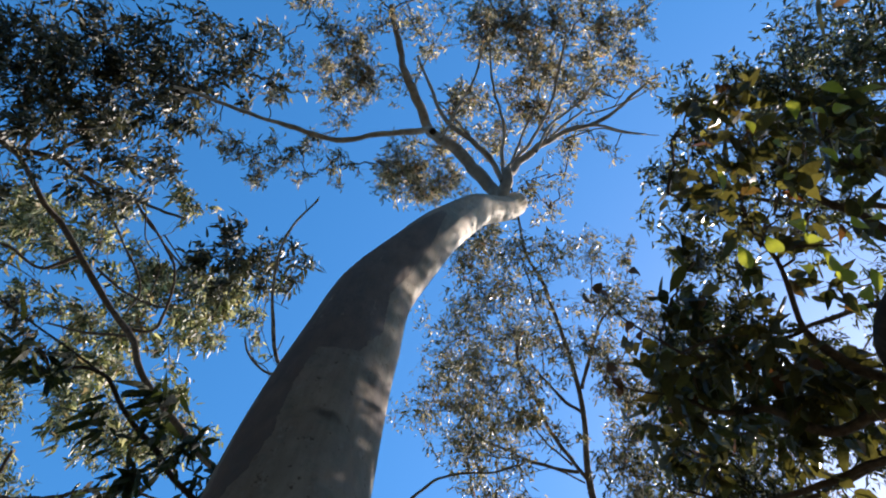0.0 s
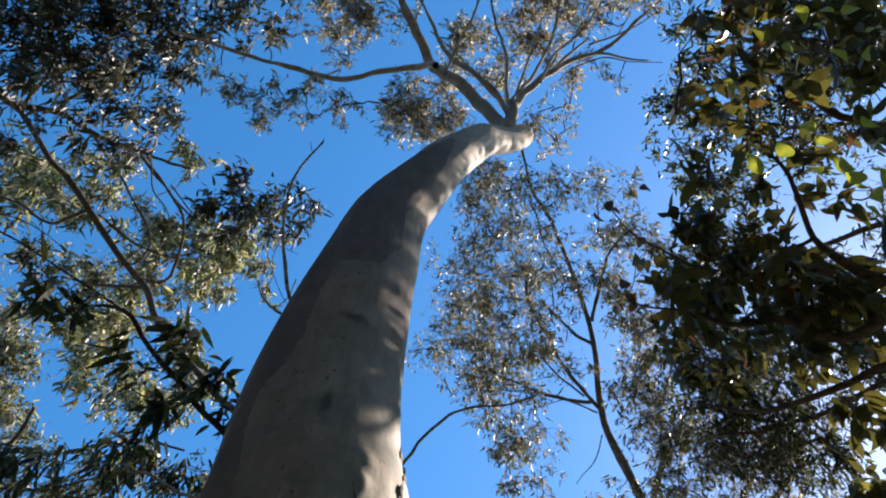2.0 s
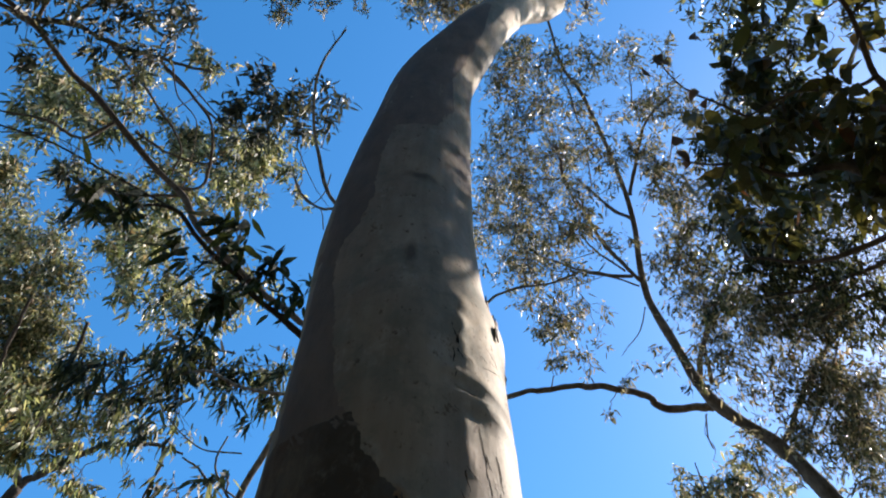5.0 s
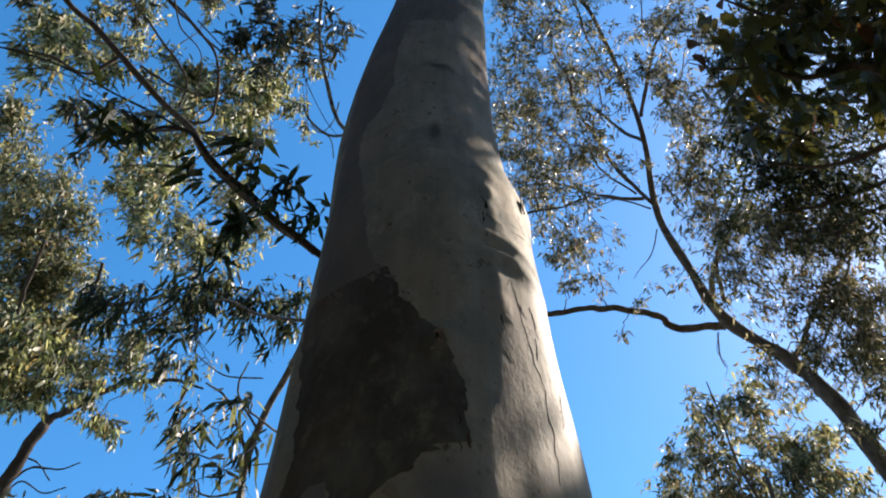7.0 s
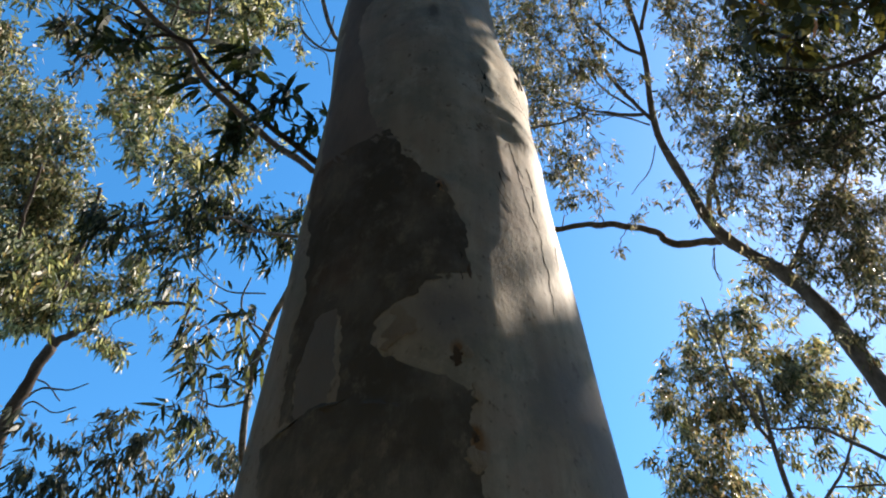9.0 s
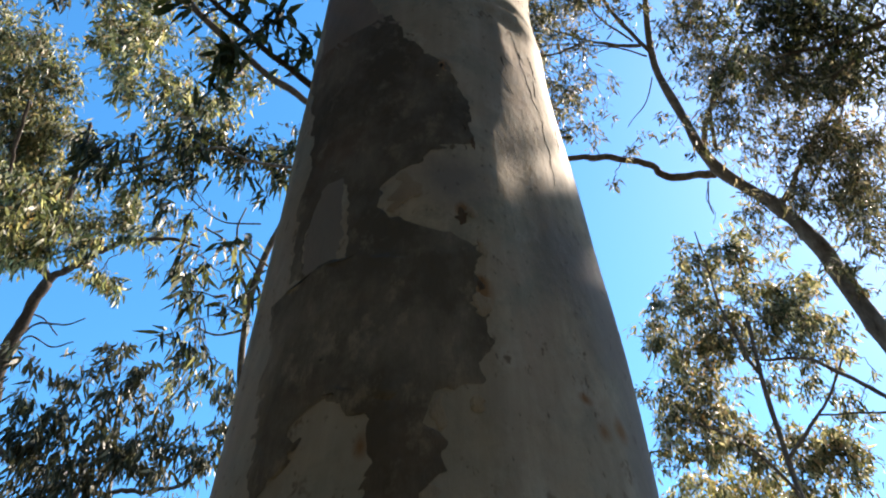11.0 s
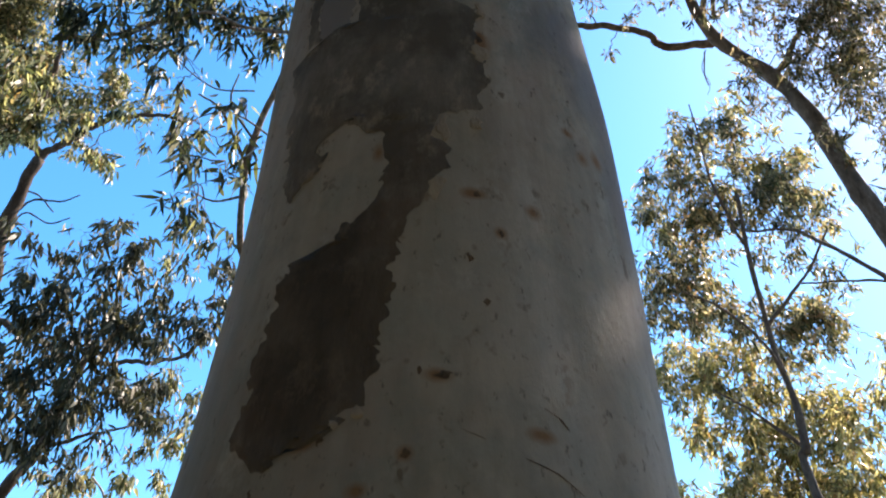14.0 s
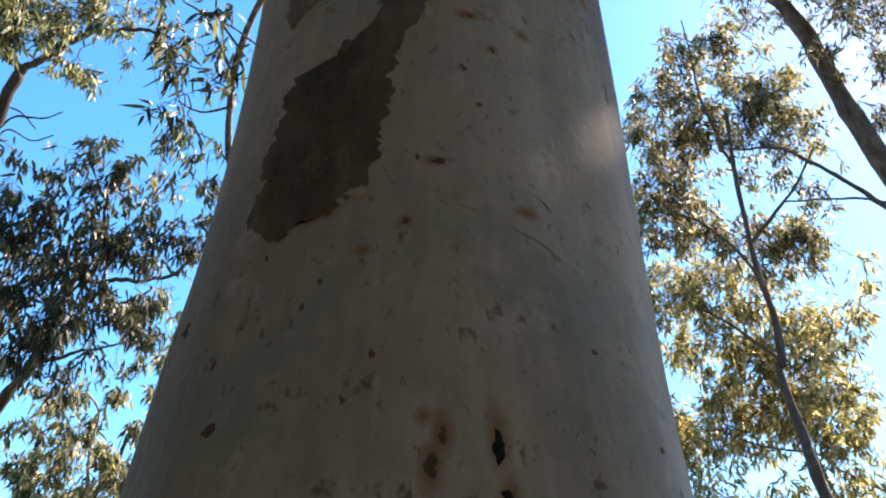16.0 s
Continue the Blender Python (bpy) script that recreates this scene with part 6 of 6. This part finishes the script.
bough(mid_gum, [(-11.50, 15.05, 14.54, 0.033), (-11.00, 15.00, 15.03, 0.028), (-10.46, 15.24, 15.17, 0.022), (-10.04, 15.28, 15.45, 0.017)])
bough(mid_gum, [(-11.28, 14.71, 15.12, 0.026), (-10.93, 14.94, 15.13, 0.020), (-10.64, 15.36, 14.92, 0.017)])
bough(mid_gum, [(-11.65, 15.31, 14.10, 0.026), (-11.22, 15.13, 14.70, 0.022), (-10.75, 15.51, 14.65, 0.019), (-10.27, 15.60, 14.92, 0.017)])
bough(mid_gum, [(-10.15, 12.22, 18.12, 0.067), (-8.87, 12.45, 18.67, 0.056), (-7.49, 12.39, 19.36, 0.045), (-6.20, 12.76, 19.59, 0.033)])
masses(mid_gum, [(-9.05, 13.80, 15.52, 0.37, 1.1), (-9.01, 14.46, 15.82, 0.26, 1.0), (-8.71, 12.81, 14.62, 0.24, 0.8), (-10.61, 11.98, 14.83, 0.46, 0.9), (-10.20, 12.24, 14.91, 0.41, 0.8), (-9.66, 12.14, 14.99, 0.40, 0.8), (-9.28, 12.51, 15.09, 0.41, 0.8), (-9.07, 12.60, 15.58, 0.41, 0.7), (-10.67, 11.74, 15.45, 0.52, 0.9), (-9.71, 11.57, 15.25, 0.48, 0.8), (-10.22, 11.88, 14.07, 0.29, 0.6), (-7.58, 13.23, 15.23, 0.21, 0.5), (-7.91, 12.22, 15.36, 0.34, 0.6), (-7.37, 12.44, 16.12, 0.30, 0.5), (-10.42, 11.55, 16.30, 0.50, 0.8), (-10.84, 11.05, 16.10, 0.53, 0.8), (-10.24, 12.41, 16.90, 0.44, 0.7), (-6.94, 13.20, 16.54, 0.30, 0.4)])
masses(mid_gum, [(-7.19, 12.73, 16.78, 0.30, 0.4), (-11.49, 11.39, 15.47, 0.70, 1.0), (-11.59, 12.32, 14.91, 0.63, 1.0)])
# low gum behind the clearing
low_gum = Tree("gum_tree", (-14.7, 20.5, 0.0), "low gum with heavy drooping dark foliage", SHADY, SHADED_LEAF, 0.33, 0.23, 19, 70, droop=1.3, fine=True)
stem(low_gum, [(-14.72, 20.48, -0.10, 0.256), (-11.82, 19.29, 8.14, 0.155), (-11.04, 19.25, 10.01, 0.127), (-10.33, 18.68, 12.34, 0.099), (-10.29, 18.11, 13.67, 0.070)])
bough(low_gum, [(-12.27, 17.43, 12.84, 0.106), (-11.25, 18.11, 12.55, 0.093), (-10.32, 18.64, 12.32, 0.081), (-9.35, 18.94, 12.41, 0.068), (-8.04, 19.20, 12.69, 0.055), (-7.20, 19.05, 13.23, 0.044)])
bough(low_gum, [(-10.43, 18.84, 12.43, 0.061), (-9.77, 18.32, 13.81, 0.049), (-9.60, 17.60, 14.90, 0.036)])
bough(low_gum, [(-11.11, 19.38, 10.08, 0.070), (-10.13, 19.69, 10.56, 0.049), (-8.94, 20.02, 11.08, 0.026)])
bough(low_gum, [(-10.28, 19.96, 6.33, 0.076), (-9.13, 20.40, 6.72, 0.064), (-8.57, 20.28, 7.95, 0.052), (-8.30, 20.10, 8.75, 0.042)])

masses(low_gum, [(-8.71, 14.88, 13.76, 0.44, 0.9), (-8.18, 15.30, 13.51, 0.50, 0.9), (-8.93, 15.24, 13.11, 0.44, 0.9), (-7.88, 15.41, 12.70, 0.57, 0.9), (-8.70, 16.15, 12.71, 0.65, 0.9), (-9.26, 15.45, 12.56, 0.50, 0.9), (-9.85, 14.48, 12.19, 0.48, 0.9), (-10.06, 14.78, 11.31, 0.56, 0.9), (-9.28, 14.78, 11.31, 0.55, 0.9), (-8.89, 15.57, 11.65, 0.62, 0.9), (-7.70, 15.38, 11.52, 0.60, 0.9), (-7.25, 15.43, 12.37, 0.42, 0.7), (-6.80, 15.61, 11.99, 0.47, 0.6), (-6.44, 16.19, 12.22, 0.48, 0.9), (-5.97, 16.20, 12.74, 0.49, 0.9), (-5.97, 16.27, 13.55, 0.39, 0.8), (-6.06, 17.20, 12.89, 0.39, 0.8), (-7.55, 16.87, 11.85, 0.56, 0.9)])
masses(low_gum, [(-6.46, 16.32, 11.51, 0.48, 0.8), (-10.78, 16.25, 11.15, 0.60, 0.9), (-9.98, 16.23, 11.27, 0.65, 0.9), (-9.11, 16.05, 11.35, 0.58, 0.9), (-8.54, 16.64, 11.55, 0.64, 0.9), (-9.92, 16.26, 10.24, 0.69, 0.9), (-8.86, 15.98, 10.20, 0.56, 0.8), (-8.48, 17.14, 10.72, 0.64, 0.9), (-8.02, 18.00, 11.19, 0.60, 0.9), (-10.53, 16.82, 9.79, 0.65, 0.9), (-7.59, 16.86, 9.81, 0.48, 0.9), (-9.06, 16.19, 9.34, 0.55, 0.9), (-8.88, 18.01, 10.08, 0.40, 0.5), (-9.16, 18.09, 9.52, 0.26, 0.5), (-9.75, 17.64, 8.89, 0.45, 0.8), (-7.66, 18.06, 10.26, 0.39, 0.6), (-9.99, 13.32, 12.88, 0.26, 0.2), (-10.79, 14.52, 13.25, 0.31, 0.3)])
masses(low_gum, [(-9.29, 14.85, 13.78, 0.28, 0.5), (-8.80, 15.30, 14.24, 0.34, 0.6), (-8.10, 15.54, 13.87, 0.31, 0.6), (-10.27, 15.64, 13.69, 0.26, 0.4), (-7.84, 16.71, 13.84, 0.29, 0.5), (-7.47, 16.49, 14.44, 0.23, 0.5), (-10.49, 14.30, 13.42, 0.22, 0.3), (-10.18, 14.74, 13.24, 0.25, 0.4)])
masses(low_gum, [(-10.10, 14.37, 12.73, 0.33, 0.5), (-9.72, 14.97, 12.85, 0.31, 0.5), (-9.44, 15.26, 13.42, 0.25, 0.4), (-10.40, 14.56, 12.34, 0.30, 0.6), (-6.43, 15.23, 13.37, 0.24, 0.6), (-6.03, 15.28, 13.05, 0.24, 0.6), (-6.49, 15.03, 12.66, 0.26, 0.6)])
masses(low_gum, [(-10.67, 14.44, 10.94, 0.67, 0.9), (-10.55, 15.07, 9.87, 0.66, 0.9), (-5.48, 16.23, 13.15, 0.41, 0.8), (-5.10, 16.23, 11.77, 0.44, 0.8), (-10.42, 16.57, 10.63, 0.51, 0.8), (-9.41, 15.87, 9.64, 0.56, 0.9), (-9.20, 17.03, 10.57, 0.59, 0.9), (-8.24, 17.21, 10.38, 0.58, 0.9), (-10.30, 16.97, 9.63, 0.51, 0.8), (-9.49, 17.00, 9.62, 0.50, 0.9), (-8.18, 17.85, 11.05, 0.52, 0.8), (-9.13, 17.09, 8.63, 0.30, 0.6), (-7.31, 17.51, 10.19, 0.44, 0.7), (-7.99, 17.36, 9.07, 0.35, 0.5)])
# olive gum low in the distance
olive_gum = Tree("gum_tree", (-9.2, 21.6, 0.0), "small distant gum with olive-gold drooping leaves", LIMB, OLIVE_LEAF, 0.30, 0.24, 24, 105, droop=1.2)
masses(olive_gum, [(-10.13, 19.80, 9.31, 0.62, 0.9), (-10.23, 18.69, 8.26, 0.47, 0.8), (-9.74, 20.49, 8.49, 0.65, 0.9), (-9.46, 18.70, 7.39, 0.51, 0.9), (-8.42, 19.66, 7.42, 0.55, 0.9), (-8.26, 20.01, 8.44, 0.42, 0.8), (-8.63, 19.38, 6.90, 0.57, 0.9), (-10.09, 18.95, 6.78, 0.49, 0.8), (-11.27, 20.18, 7.43, 0.50, 0.7), (-8.13, 19.08, 10.31, 0.41, 0.5), (-8.42, 19.02, 9.02, 0.44, 0.5), (-8.26, 20.74, 9.90, 0.41, 0.6), (-7.97, 20.86, 7.52, 0.52, 0.9), (-7.82, 19.99, 10.43, 0.40, 0.6), (-10.05, 21.10, 6.99, 0.71, 0.9), (-8.56, 21.24, 6.87, 0.69, 0.9), (-10.19, 19.25, 6.21, 0.58, 0.9), (-7.01, 19.25, 8.20, 0.42, 0.7)])
masses(olive_gum, [(-7.14, 21.02, 7.72, 0.60, 0.8), (-9.14, 19.62, 16.52, 0.38, 0.5), (-9.07, 21.91, 13.48, 0.59, 0.6), (-7.84, 21.34, 12.58, 0.46, 0.6), (-8.53, 22.44, 12.04, 0.48, 0.6), (-8.80, 20.35, 16.60, 0.32, 0.3)])
stem(olive_gum, [(-9.02, 20.77, 5.21, 0.060), (-9.19, 20.30, 6.91, 0.050), (-9.25, 19.94, 7.98, 0.040), (-9.13, 19.69, 8.82, 0.030), (-9.49, 19.32, 9.31, 0.020)])
bough(olive_gum, [(-9.12, 20.37, 6.78, 0.040), (-8.81, 20.31, 7.43, 0.028), (-8.56, 20.16, 8.22, 0.015)])

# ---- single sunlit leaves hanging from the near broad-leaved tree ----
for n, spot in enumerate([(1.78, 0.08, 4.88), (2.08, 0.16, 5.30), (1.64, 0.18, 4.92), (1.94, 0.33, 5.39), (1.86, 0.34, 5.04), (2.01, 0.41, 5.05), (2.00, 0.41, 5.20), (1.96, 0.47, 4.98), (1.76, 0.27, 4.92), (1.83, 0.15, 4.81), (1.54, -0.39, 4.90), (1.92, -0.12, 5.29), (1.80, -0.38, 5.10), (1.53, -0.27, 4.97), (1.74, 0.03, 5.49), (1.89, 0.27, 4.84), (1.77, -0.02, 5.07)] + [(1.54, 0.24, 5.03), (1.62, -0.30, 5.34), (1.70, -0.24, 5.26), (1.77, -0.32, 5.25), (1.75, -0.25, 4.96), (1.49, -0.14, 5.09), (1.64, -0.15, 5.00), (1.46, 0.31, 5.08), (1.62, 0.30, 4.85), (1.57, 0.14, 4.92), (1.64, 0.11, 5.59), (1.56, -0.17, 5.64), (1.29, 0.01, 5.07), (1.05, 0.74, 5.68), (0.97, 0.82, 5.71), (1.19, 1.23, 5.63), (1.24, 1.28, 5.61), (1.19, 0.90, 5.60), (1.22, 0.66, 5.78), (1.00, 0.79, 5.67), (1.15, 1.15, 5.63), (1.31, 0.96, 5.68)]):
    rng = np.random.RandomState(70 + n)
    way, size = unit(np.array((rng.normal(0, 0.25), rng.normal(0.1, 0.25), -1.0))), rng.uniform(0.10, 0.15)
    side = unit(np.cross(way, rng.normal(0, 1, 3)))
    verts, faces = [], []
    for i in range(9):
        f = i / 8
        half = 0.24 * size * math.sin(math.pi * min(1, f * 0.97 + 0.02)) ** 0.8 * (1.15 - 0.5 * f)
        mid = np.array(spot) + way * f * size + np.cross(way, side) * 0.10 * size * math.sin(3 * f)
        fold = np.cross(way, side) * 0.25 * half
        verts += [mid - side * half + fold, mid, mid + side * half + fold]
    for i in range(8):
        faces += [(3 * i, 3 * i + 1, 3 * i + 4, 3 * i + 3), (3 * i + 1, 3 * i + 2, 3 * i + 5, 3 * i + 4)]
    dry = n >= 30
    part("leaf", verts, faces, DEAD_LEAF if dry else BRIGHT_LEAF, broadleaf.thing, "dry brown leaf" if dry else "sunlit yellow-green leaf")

# ---- unseen trees added behind and beside the camera to block sky light on the trunk ----
behind = []
for k, (bearing, far, tall) in enumerate(((112, 5.4, 8.5), (134, 4.6, 9.5), (154, 4.4, 10.0), (176, 4.4, 9.5), (198, 4.5, 10.5), (220, 4.6, 9.5), (240, 5.2, 9.0), (256, 5.6, 8.5), (270, 6.5, 9.0), (284, 6.8, 9.5), (298, 7.6, 9.0), (88, 7.5, 6.5))):
    foot = (far * math.sin(radians(bearing)), far * math.cos(radians(bearing)), 0.0)
    tree = Tree("gum_tree", foot, "unseen gum added to block sky light", ROUGH, GUM_LEAF, 0.32, 0.25, 40 + k, 40, "trees round the clearing")
    stem(tree, [(foot[0], foot[1], -0.1, 0.17), (foot[0] * 1.02, foot[1], tall * 0.4, 0.13), (foot[0] * 1.05, foot[1] * 1.03, tall * 0.8, 0.07), (foot[0] * 1.04, foot[1], tall, 0.03)])
    spots = []
    for _ in range(52):
        h = tree.rng.uniform(0.12, 1.0) * tall
        wide = 1.9 * math.sin(math.pi * min(0.95, 0.2 + 0.7 * h / tall))
        a = tree.rng.uniform(0, 6.283)
        reach = wide * math.sqrt(tree.rng.uniform(0.05, 1))
        spots.append((foot[0] * 1.03 + reach * math.cos(a), foot[1] * 1.02 + reach * math.sin(a), h, 0.75, 0.8))
    masses(tree, spots)
    behind.append(tree)

for tree in (gum, leaner, broadleaf, far_gum, golden_gum, left_gum, sapling, near_gum, pale_gum, mid_gum, low_gum, olive_gum, shade_gum, sun_blocker, *behind):
    grow(tree)
